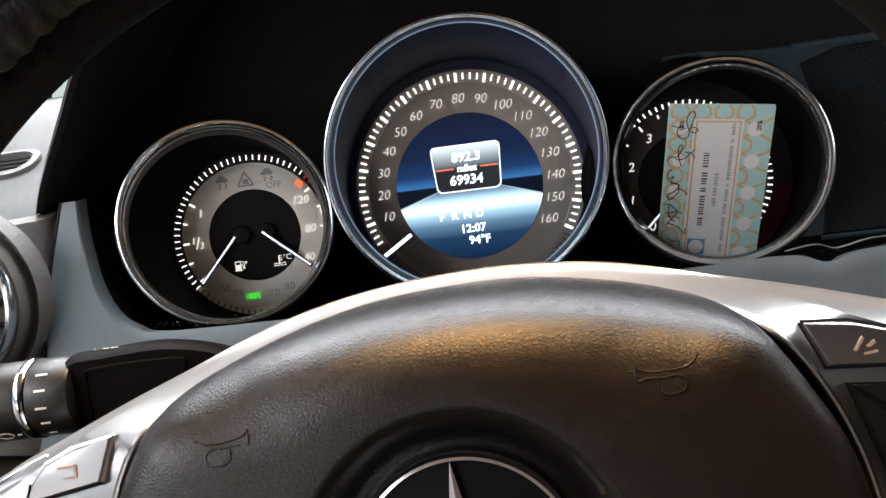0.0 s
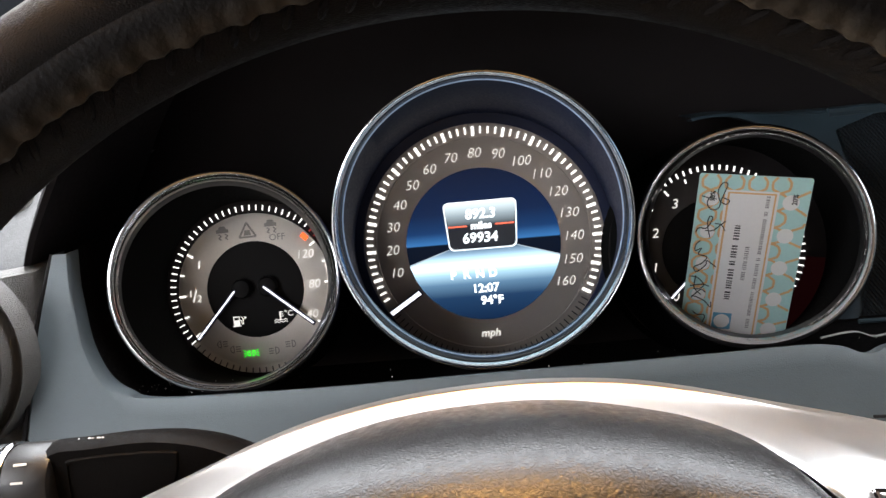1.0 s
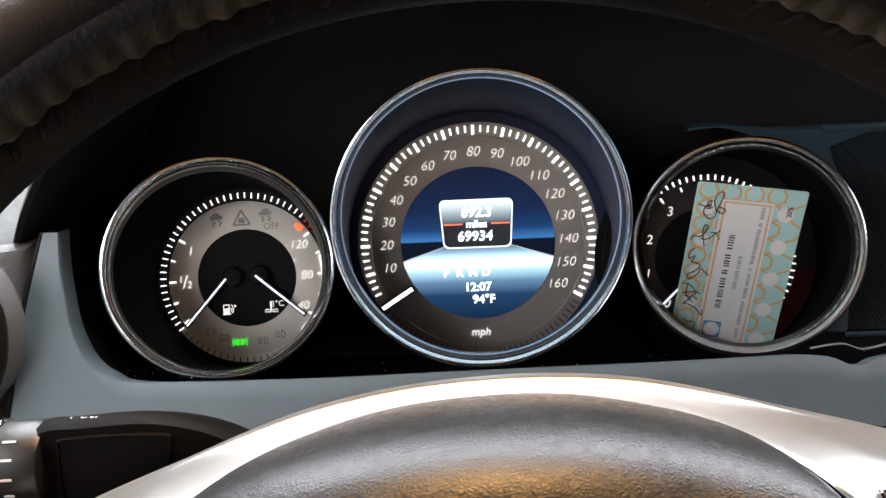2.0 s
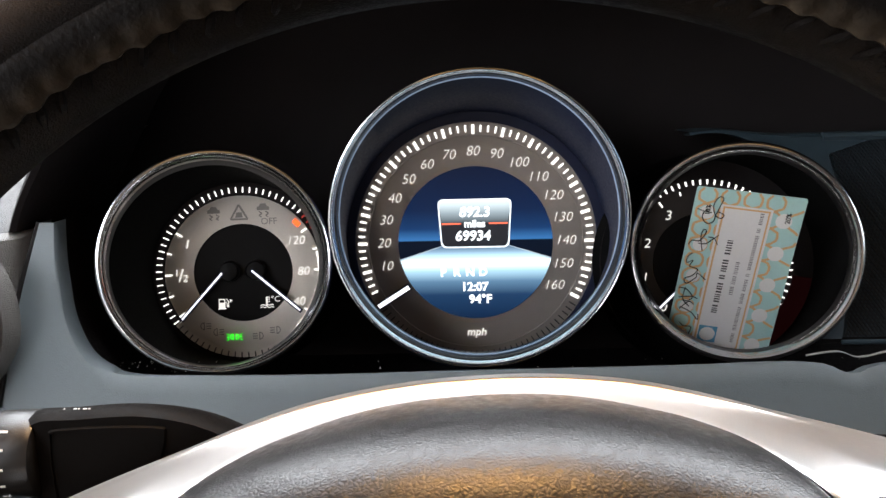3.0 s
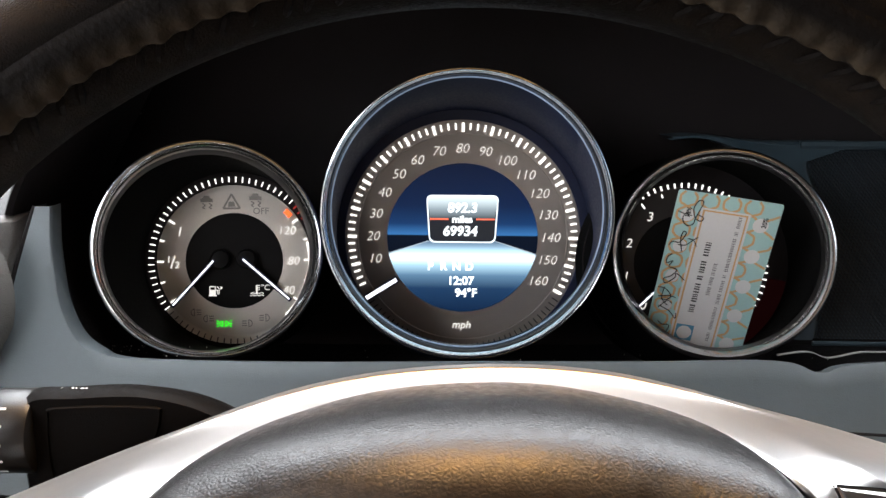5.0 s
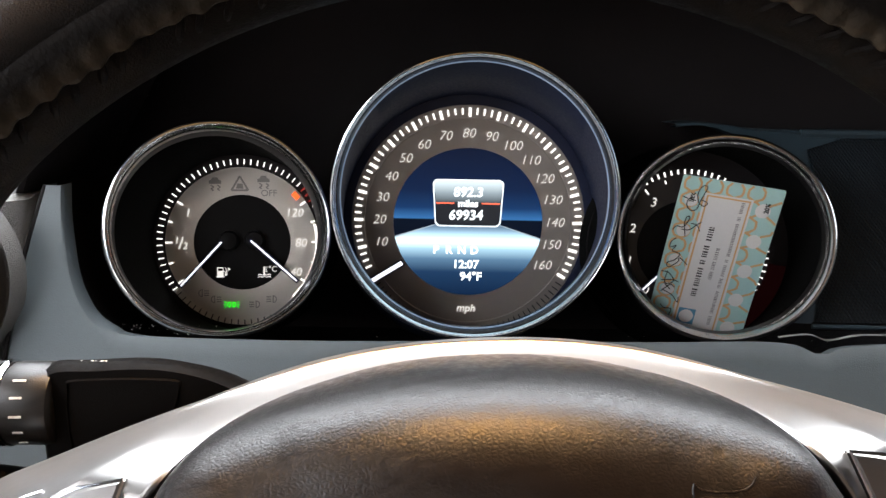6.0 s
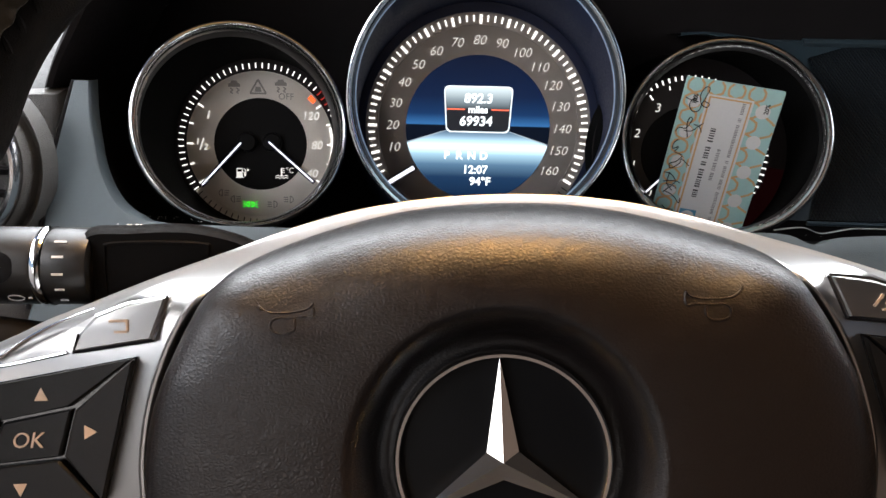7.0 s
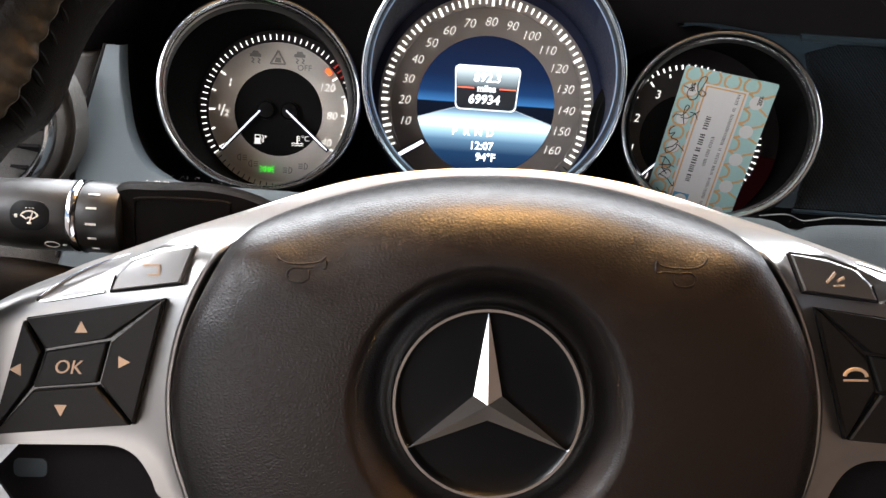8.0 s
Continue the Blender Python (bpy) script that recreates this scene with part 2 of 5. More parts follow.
def spline(pts, n, closed=False):
    """Catmull-Rom through the points, n samples a stretch."""
    out, k = [], len(pts)
    for i in range(k if closed else k - 1):
        p0, p1, p2, p3 = (Vector(pts[(i + j) % k] if closed else pts[min(max(i + j, 0), k - 1)]) for j in (-1, 0, 1, 2))
        for s in range(n):
            t = s / n
            out.append(0.5 * ((2 * p1) + (p2 - p0) * t + (2 * p0 - 5 * p1 + 4 * p2 - p3) * t * t + (3 * p1 - p0 - 3 * p2 + p3) * t ** 3))
    if not closed:
        out.append(Vector(pts[-1]))
    return out


def pipe(path, radius, seg=10, cap=True):
    """A round bar along a path; radius may be a list."""
    pts = [Vector(p) for p in path]
    loops = []
    side = None
    for i, p in enumerate(pts):
        d = (pts[min(i + 1, len(pts) - 1)] - pts[max(i - 1, 0)]).normalized()
        if side is None:
            side = d.orthogonal().normalized()
        side = (side - d * side.dot(d)).normalized()
        up = d.cross(side)
        r = radius[i] if isinstance(radius, (list, tuple)) else radius
        loops.append([p + r * (side * math.cos(2 * math.pi * j / seg) + up * math.sin(2 * math.pi * j / seg)) for j in range(seg)])
    return loft(loops, cap0=cap, cap1=cap)


def lettering(name, body, size, x, y, z, mat, parent, shear=0.0, label="", turn=0.0, thick=0.0002, bold=0.0, width=1.0):
    """Built-in type, turned into a mesh, centred on (x, y)."""
    cu = bpy.data.curves.new(name, "FONT")
    cu.body, cu.size, cu.shear, cu.extrude, cu.offset = body, size, shear, thick / 2, bold
    cu.align_x, cu.align_y, cu.resolution_u = "CENTER", "CENTER", 3
    tmp = bpy.data.objects.new(name, cu)
    scene.collection.objects.link(tmp)
    me = bpy.data.meshes.new_from_object(tmp.evaluated_get(bpy.context.evaluated_depsgraph_get()))
    bpy.data.objects.remove(tmp)
    me.materials.clear()
    me.materials.append(mat)
    bm = bmesh.new()
    bm.from_mesh(me)
    bmesh.ops.remove_doubles(bm, verts=bm.verts, dist=1e-6)
    bm.to_mesh(me)
    bm.free()
    xs, ys = [v.co.x for v in me.vertices], [v.co.y for v in me.vertices]
    mid_x, mid_y = (max(xs) + min(xs)) / 2, (max(ys) + min(ys)) / 2
    for v in me.vertices:
        v.co.x, v.co.y = (v.co.x - mid_x) * width, v.co.y - mid_y
    ob = new(name, me)
    ob.parent = parent
    ob.matrix_local = pose(x, y, z, 0, 0, turn)
    if label:
        ob["label"] = label
    return ob


def dial_pose(x, y, z, tx=0.0, tz=0.0):
    """Local x right, y up, z towards the driver."""
    return pose(x, y, z, 0, 0, tz) @ pose(0, 0, 0, tx + 90, 0, 0)


SIDE_BEZEL = [("bezel", BEZEL, "satin metal bezel", [(-0.0038, -0.0060), (-0.0035, -0.0040), (-0.0031, -0.0022), (-0.0025, -0.0008), (-0.0018, 0.0001), (-0.0010, 0.0002), (-0.0002, -0.0002), (0.0004, -0.0010), (0.0008, -0.0021), (0.0010, -0.0034), (0.0006, -0.012)]),
              ("bezel_band", BAND, "dark inner bezel band", [(-0.0046, -0.0135), (-0.0044, -0.009), (-0.0038, -0.0060)])]
SPEED_BEZEL = [("bezel", BEZEL, "thin bright bezel edge", [(-0.0020, -0.0036), (-0.0017, -0.0016), (-0.0012, 0.0002), (-0.0006, 0.0009), (0.0, 0.0006), (0.0003, -0.0004), (0.0004, -0.003), (0.0, -0.012)]),
               ("bezel_band", GLOSS_BLACK, "dark inner bezel band", [(-0.0036, -0.0125), (-0.0033, -0.008), (-0.0026, -0.005), (-0.0020, -0.0036)]),
               ("inner_ring", BLUE_REFLECTION, "fine inner ring, the display's blue reflection made to glow", [(-0.0036, -0.0084), (-0.0042, -0.0083), (-0.0043, -0.0080), (-0.0041, -0.0077), (-0.0036, -0.0078)])]


def gauge_tube(parent, ring_m, dial_m, r_ring, r_dial, mats, bezel):
    """The housing from the bezel back to the dial, seen from inside, and the bezel ring at its front."""
    inv = parent.matrix_world.inverted()
    seg = 96
    def circle(m, r, h):
        mm = inv @ m
        return [mm @ Vector((r * math.cos(2 * math.pi * i / seg), r * math.sin(2 * math.pi * i / seg), h)) for i in range(seg)]
    front = circle(ring_m, r_ring + bezel[1][3][0][0], -0.0125)
    back = circle(dial_m, r_dial, -0.001)
    mid = [a.lerp(b, 0.5) for a, b in zip(front, back)]
    outer = circle(ring_m, r_ring - 0.0008, -0.010)
    outer_back = circle(dial_m, r_dial + 0.004, -0.006)
    v, f = loft([back, mid, front, outer, outer_back], cap1=True)
    part("housing", v, f, mats, parent, "dark gauge housing")
    mm = inv @ ring_m
    for name, mat, label, prof in bezel:
        v, f = lathe([(r_ring + dr, h) for dr, h in prof], 160)
        part(name, [mm @ Vector(p) for p in v], f, mat, parent, label)



# ---- fascia: the grey lower dash panel with the opening for the gauges ----
def fascia_y(z):
    return -0.069 + 0.48 * (z - 0.024)


def fascia_point(x, z, back=0.0):
    return Vector((x, fascia_y(z) + back, z))


edge = spline([(-0.199, 0.026, 0), (-0.196, 0.01, 0), (-0.192, -0.004, 0), (-0.187, -0.018, 0), (-0.178, -0.031, 0), (-0.167, -0.0375, 0), (-0.152, -0.0405, 0), (-0.08, -0.041, 0), (0.0, -0.0398, 0), (0.09, -0.0385, 0), (0.145, -0.0375, 0), (0.163, -0.042, 0), (0.19, -0.0375, 0), (0.33, -0.035, 0)], 5)
seam = spline([(-0.207, 0.026, 0), (-0.2095, 0.01, 0), (-0.2115, -0.004, 0), (-0.213, -0.02, 0), (-0.2135, -0.045, 0), (-0.214, -0.08, 0), (-0.214, -0.14, 0), (-0.1, -0.15, 0), (0.0, -0.15, 0), (0.09, -0.15, 0), (0.145, -0.15, 0), (0.163, -0.15, 0), (0.19, -0.15, 0), (0.33, -0.15, 0)], 5)
def drop(p, d):
    """Lower behind the ledge, outwards beside it."""
    q = min(max((p.x + 0.19) / 0.04, 0), 1)
    return (p.x - 0.4 * d * (1 - q), p.y - d * q)


floor_loops = [[Vector((drop(p, 0.034)[0], 0.035, drop(p, 0.034)[1])) for p in edge],
         [fascia_point(*drop(p, 0.034), 0.05) for p in edge], [fascia_point(*drop(p, 0.015), 0.022) for p in edge],
         [fascia_point(*drop(p, 0.0025), 0.0115) for p in edge]]
v, f = loft(floor_loops, closed=False)
tagged(part("wall_recess_floor", v, f, BLACK), "black plastic floor of the gauge recess", "dashboard", kind="structure")
loops = [[fascia_point(*drop(p, 0.0023), 0.012) for p in edge], [fascia_point(p.x, p.y, 0.003) for p in edge],
         [fascia_point(*(p.lerp(q, 0.02).to_2d()), 0.0006) for p, q in zip(edge, seam)]]
for s in (0.06, 0.3, 0.6, 0.94):
    loops.append([fascia_point(*(p.lerp(q, s).to_2d())) for p, q in zip(edge, seam)])
loops += [[fascia_point(*(p.lerp(q, 0.99).to_2d()), 0.002) for p, q in zip(edge, seam)], [fascia_point(q.x, q.y, 0.012) for q in seam]]
v, f = loft(loops, closed=False)
fascia = part("trim_dash_fascia", v, f, FASCIA, smooth=True)
tagged(fascia, "grey soft-touch plastic dash panel below the gauges", "dashboard", kind="structure")
v, f = merged([pipe([fascia_point(0.158, -0.0645, 0.0006), fascia_point(0.19, -0.0655, 0.0006), fascia_point(0.3, -0.066, 0.0006)], 0.0009, 6)])
part("seam", v, f, BLACK, fascia, "dark panel joint")
v, f = pipe([fascia_point(q.x - 0.0006, q.y, 0.0012) for q in seam[:26]], 0.0011, 8)
part("seam", v, f, BLACK, fascia, "dark panel joint")

# the cavity behind the gauges
v, f = loft([[(x, 0.04, z) for x, z in ((-0.24, -0.13), (0.36, -0.13), (0.36, 0.17), (-0.24, 0.17))], [(x, 0.06, z) for x, z in ((-0.24, -0.13), (0.36, -0.13), (0.36, 0.17), (-0.24, 0.17))]], cap0=True, cap1=True)
tagged(part("wall_cavity", v, f, BLACK), "black plastic back wall of the gauge recess", "dashboard", kind="structure")

# the hood over the gauges
hood_edge = spline([(-0.219, -0.071, 0.022), (-0.213, -0.071, 0.036), (-0.197, -0.07, 0.064), (-0.18, -0.073, 0.09), (-0.15, -0.085, 0.118), (-0.1, -0.095, 0.137), (0.0, -0.1, 0.148), (0.1, -0.1, 0.15), (0.2, -0.095, 0.146), (0.3, -0.09, 0.14), (0.4, -0.085, 0.13)], 6)
mid = Vector((0.0, 0.0, 0.02))
loops = []
for grow, dy, dz in ((0.985, 0.095, 0.0), (0.985, 0.05, 0.0), (0.99, 0.012, 0.0), (0.995, 0.002, 0.0), (1.005, 0.0, 0.001), (1.015, 0.003, 0.003), (1.02, 0.03, 0.008), (1.02, 0.1, 0.016), (1.02, 0.25, 0.012)):
    loops.append([Vector((mid.x + (p.x - mid.x) * grow, p.y + dy, mid.z + (p.z - mid.z) * grow + dz * min(1, max(0, (p.z - 0.03) / 0.03)))) for p in hood_edge])
v, f = loft(loops, closed=False)
hood = part("trim_gauge_hood", v, f, BLACK)
tagged(hood, "matt black moulded hood arching over the gauges", "dashboard", kind="structure")

# right of the gauges: blue-black panel with an inset mesh grille
RC = Vector((0.128, -0.0538, 0.003))


def panel_y(z):
    return -0.0634 + 0.75 * (z + 0.038)


zs = [-0.0375 + 0.0925 * i / 24 for i in range(25)]
def arc_x(r, z):
    return RC.x + math.sqrt(max(r * r - (z - RC.z) ** 2, 1e-8))


def panel_loop(x_of, back):
    return [Vector((x_of(z), panel_y(z) + back, z)) for z in zs]


# plate round the gauge, then the inset behind its rounded inner edge
def inset_x(z, grow):
    """Left edge of the grille inset: an arc beside the gauge, rounded into its top and bottom corners."""
    q = (z + 0.0385) / 0.0895
    return 0.1735 + 0.0145 * q + 0.006 * math.sin(math.pi * min(max(q, 0), 1)) ** 0.8 + grow


loops = [panel_loop(lambda z: arc_x(0.0535, min(max(z, -0.045), 0.0555)), 0.014), panel_loop(lambda z: arc_x(0.0538, z), 0.001), panel_loop(lambda z: arc_x(0.0560, z), 0.0),
         panel_loop(lambda z: inset_x(z, -0.0035), 0.0), panel_loop(lambda z: inset_x(z, -0.0012), 0.0003), panel_loop(lambda z: inset_x(z, 0.0), 0.003), panel_loop(lambda z: 0.36, 0.003)]
v, f = loft(loops, closed=False)
panel = part("trim_side_panel", v, f, NAVY)
tagged(panel, "blue-black plastic dash panel with mesh grille inset", "dashboard", kind="structure")
# rolled edges of the inset above and below the mesh
v, f = merged([pipe([(x, panel_y(0.0535) - 0.0006, 0.0535) for x in (0.186, 0.2, 0.36)], 0.0026, 8), pipe([(x, panel_y(-0.0385) - 0.001, -0.0385) for x in (0.172, 0.2, 0.36)], 0.0012, 8)])
part("frame_edge", v, f, NAVY, panel)
# the plate's upper edge sweeps down from the hood in an S and runs level over the mesh
ear_out = spline([(0.1165, 0.0578, 0), (0.1235, 0.0583, 0), (0.1315, 0.0586, 0), (0.140, 0.0582, 0), (0.149, 0.0571, 0), (0.158, 0.0559, 0), (0.171, 0.0548, 0), (0.19, 0.0545, 0), (0.22, 0.0545, 0)], 6)
ear_in = []
for i in range(len(ear_out)):
    q = radians(102 - 60 * i / (len(ear_out) - 1))
    ear_in.append(Vector((RC.x + 0.0540 * math.cos(q), RC.z + 0.0540 * math.sin(q), 0)))
loops = []
for s_, back in ((0.0, 0.04), (0.0, 0.0012), (0.04, 0.0), (0.10, -0.0004), (0.16, 0.0), (0.5, 0.0), (1.0, 0.0), (1.0, 0.014)):
    loops.append([Vector((e.lerp(g, s_).x, panel_y(e.lerp(g, s_).y) + back - 0.0006, e.lerp(g, s_).y)) for e, g in zip(ear_out, ear_in)])
v, f = loft(loops, closed=False)
part("upper_edge", v, f, NAVY, panel)
wires = []
pitch_w = 0.0019
for i in range(-60, 110):
    for s_ in (1, -1):
        x0 = 0.2 + i * pitch_w
        pts = []
        for j in range(61):
            z = -0.0372 + 0.0882 * j / 60
            x = x0 + s_ * 0.6 * (z - 0.007)
            if inset_x(z, 0.0006) < x < 0.34:
                pts.append((x, panel_y(z) + 0.0020 + 0.0004 * s_, z))
        if len(pts) > 1:
            wires.append(pipe([pts[0], pts[-1]], 0.00048, 4, cap=False))
v, f = merged(wires)
tagged(part("mesh_grille", v, f, MESH, panel, "black woven mesh grille"), kind="stuff")
strip = spline([(0.148, -0.0845, -0.0385), (0.162, -0.0835, -0.037), (0.17, -0.084, -0.0395), (0.176, -0.0835, -0.0392), (0.186, -0.083, -0.0372), (0.2, -0.083, -0.0368), (0.3, -0.083, -0.036)], 5)
loops = [[q + Vector((0, dy, dz)) for q in strip] for dy, dz in ((0.002, 0.0001), (0.0, 0.0002), (-0.0002, 0.0001), (-0.0002, -0.0001), (0.0, -0.0002), (0.002, -0.0002))]
v, f = loft(loops, closed=False)
tagged(part("trim_torn_strip", v, f, CREAM), "torn cream-coloured edge strip under the side panel", "trim strip", kind="structure")

# left: dash skin with the round vent, and the top of the dash
loops = []
for x, by in ((-0.2145, 0.012), (-0.2148, 0.001), (-0.217, -0.003), (-0.224, -0.010), (-0.234, -0.02), (-0.25, -0.03), (-0.28, -0.036), (-0.33, -0.03), (-0.42, -0.01)):
    col = [Vector((x, 0.2, 0.014))]
    for z, roll in ((0.02, 0.03), (0.0215, 0.012), (0.019, 0.003), (0.012, 0.0), (0.0, 0.0), (-0.015, 0.0), (-0.035, 0.0), (-0.06, 0.0), (-0.1, 0.0), (-0.15, 0.0)):
        col.append(Vector((x, -0.069 + 0.3 * (min(z, 0.012) - 0.024) + by + roll, z)))
    loops.append(col)
v, f = loft(loops, closed=False)
skin = part("trim_dash_side", v, f, BEIGE)
tagged(skin, "grey-beige grained dash skin beside the round vent", "dashboard", kind="structure")
rows_ = [(-0.066, 0.004), (-0.064, 0.0165), (-0.058, 0.0222), (-0.04, 0.031), (-0.005, 0.0465), (0.03, 0.064), (0.06, 0.078), (0.075, 0.0815), (0.1, 0.083), (0.3, 0.1), (0.6, 0.12), (0.62, 0.02)]
xs_ = [-0.7, -0.45, -0.33, -0.28, -0.245, -0.225, -0.2155, -0.19]
def hood_x(z):
    for (z0, x0), (z1, x1) in zip(((-1, -0.222), (0.022, -0.2205), (0.036, -0.2145), (0.064, -0.1985), (0.09, -0.1815)), ((0.022, -0.2205), (0.036, -0.2145), (0.064, -0.1985), (0.09, -0.1815), (0.2, -0.15))):
        if z <= z1:
            return x0 + (x1 - x0) * (z - z0) / (z1 - z0)


v, f = loft([[(min(x, hood_x(z)), y - 0.02 * math.exp(-((x + 0.28) / 0.05) ** 2) * (z < 0.03), z) for x in xs_] for y, z in rows_], closed=False)
tagged(part("trim_dash_top", v, f, DASH_TOP), "pale grey dash top below the windscreen", "dashboard", kind="structure")


def vent():
    m = dial_pose(-0.2555, -0.112, -0.013, -6, 0)
    t = thing("air_vent", m, "round dash air vent with chrome ring and black slats", "vent")
    v, f = lathe([(0.0335, -0.012), (0.0350, -0.002), (0.0366, 0.0018), (0.0383, 0.0034), (0.0397, 0.0030), (0.0407, 0.0008), (0.0409, -0.002), (0.0409, -0.012)], 72)
    part("ring", v, f, BEZEL, t, "satin chrome vent ring")
    v, f = lathe([(0.0407, -0.003), (0.0413, -0.0027), (0.0419, -0.0045), (0.0425, -0.0085), (0.0436, -0.0125), (0.0450, -0.0135), (0.0463, -0.0115), (0.0474, -0.0085), (0.0482, -0.0075), (0.0490, -0.02)], 72)
    part("surround", v, f, BEIGE, t, "grained surround with a rounded groove")
    v, f = lathe([(0.0345, -0.002), (0.034, -0.03), (0.0001, -0.03)], 48)
    part("duct", v, f, BLACK, t)
    for i in range(5):
        y = -0.022 + 0.011 * i
        w = math.sqrt(0.033 ** 2 - y * y)
        v, f = prism([(-w, -0.0008), (w, -0.0008), (w, 0.0008), (-w, 0.0008)], -0.009, 0.0, 0.0003)
        part("slat", v, f, BLACK, t, m=pose(0, y, -0.004, -20, 0, 0))
    v, f = prism(rounded(0.009, 0.014, 0.003), -0.004, 0.002, 0.0008)
    part("thumb_wheel", v, f, BUTTON, t)


vent()


def demister():
    t = thing("demister_outlet", pose(-0.288, -0.005, 0.0475, 25, 0, 0), "small oval demister outlet in the dash top", "vent")
    o = rounded(0.07, 0.03, 0.014, 7)
    i_ = rounded(0.062, 0.023, 0.011, 7)
    v, f = loft([[(x, y, -0.004) for x, y in o], [(x, y, 0.002) for x, y in o], [(x, y, 0.0025) for x, y in i_], [(x, y, -0.004) for x, y in i_]])
    part("surround", v, f, BEIGE, t)
    v, f = prism(i_, -0.006, -0.0035)
    part("duct", v, f, BLACK, t)
    for j in range(4):
        v, f = prism([(-0.026, -0.0008), (0.026, -0.0008), (0.026, 0.0008), (-0.026, 0.0008)], -0.0035, 0.0005)
        part("slat", v, f, BLACK, t, m=pose(0, -0.0075 + 0.005 * j, 0, 25, 0, 0))


demister()


# ---- gauges ----
def icon_car(parent, x, y, s, mat, slip=True):
    """Car above two skid lines."""
    ps = [prism([(-3, 0), (3, 0), (3, 1.6), (1.9, 1.9), (1.3, 3.2), (-1.3, 3.2), (-1.9, 1.9), (-3, 1.6)], 0, 0.2)]
    if slip:
        for x0 in (-2, 1.2):
            ps += [bar(x0, -0.6, x0 + 1.4, -1.6, 0.6, 0, 0.2), bar(x0 + 1.4, -1.6, x0, -2.6, 0.6, 0, 0.2), bar(x0, -2.6, x0 + 1.2, -3.4, 0.6, 0, 0.2)]
    v, f = merged(ps)
    return part("telltale", [(x + a * s, y + b * s, 0.0006 + c * 0.001) for a, b, c in v], f, mat, parent, "unlit grey telltale print", smooth=False)


def icon_lamp(parent, x, y, s, mat, flip=1, both=False, label="unlit grey telltale print"):
    """Headlamp shape with rays; both: two lamps back to back."""
    ps = []
    for side in ((-1, 1) if both else (flip,)):
        cx = 0.75 * side if both else 0
        arc = [(cx + side * 1.5 * math.cos(radians(a)), 1.5 * math.sin(radians(a))) for a in range(-90, 91, 20)]
        inn = [(cx + side * 1.15 * math.cos(radians(a)), 1.15 * math.sin(radians(a))) for a in range(-90, 91, 20)]
        lp = [[(a[0], a[1], 0.0) for a in arc], [(a[0], a[1], 0.2) for a in arc], [(a[0], a[1], 0.2) for a in inn], [(a[0], a[1], 0.0) for a in inn]]
        ps.append(loft(lp, closed=False))
        ps.append(bar(cx, -1.5, cx, 1.5, 0.35, 0, 0.2))
        for q in (-1, 0, 1):
            if both:
                ps.append(bar(cx + side * 2.0, q * 1.0, cx + side * 3.2, q * 1.8, 0.35, 0, 0.2))
            else:
                ps.append(bar(cx - side * 0.8, q * 0.9, cx - side * 2.6, q * 0.9, 0.4, 0, 0.2))
    v, f = merged(ps)
    return part("telltale", [(x + a * s, y + b * s, 0.0006 + c * 0.001) for a, b, c in v], f, mat, parent, label, smooth=False)


def tick_mesh(w, l, z0, z1):
    v, f = prism([(-l / 2, -w / 2), (l / 2, -w / 2), (l / 2, w / 2), (-l / 2, w / 2)], z0, z1)
    return v, f


def tick_row(parent, angles, r_mid, w, l, mat, name="tick", z=0.0009):
    v, f = tick_mesh(w, l, 0, z)
    first = None
    for a in angles:
        m = pose(r_mid * math.cos(radians(a)), r_mid * math.sin(radians(a)), 0, 0, 0, a)
        if first is None:
            first = part(name, v, f, mat, parent, m=m, smooth=False)
        else:
            o = new(name, first.data)
            o.parent = parent
            o.matrix_local = m


def needle(parent, x0, y0, x1, y1, w, z):
    v, f = bar(x0, y0, x1, y1, w + 0.0014, z - 0.001, z)
    n = part("pointer", v, f, POINTER, parent, "blue-black edged pointer", smooth=False)
    v, f = bar(x0 + (x1 - x0) * 0.02, y0 + (y1 - y0) * 0.02, x0 + (x1 - x0) * 0.97, y0 + (y1 - y0) * 0.97, w, z + 0.0002, z + 0.0006)
    part("light_bar", v, f, W_NEEDLE, n, "white lit bar", smooth=False)
    return n


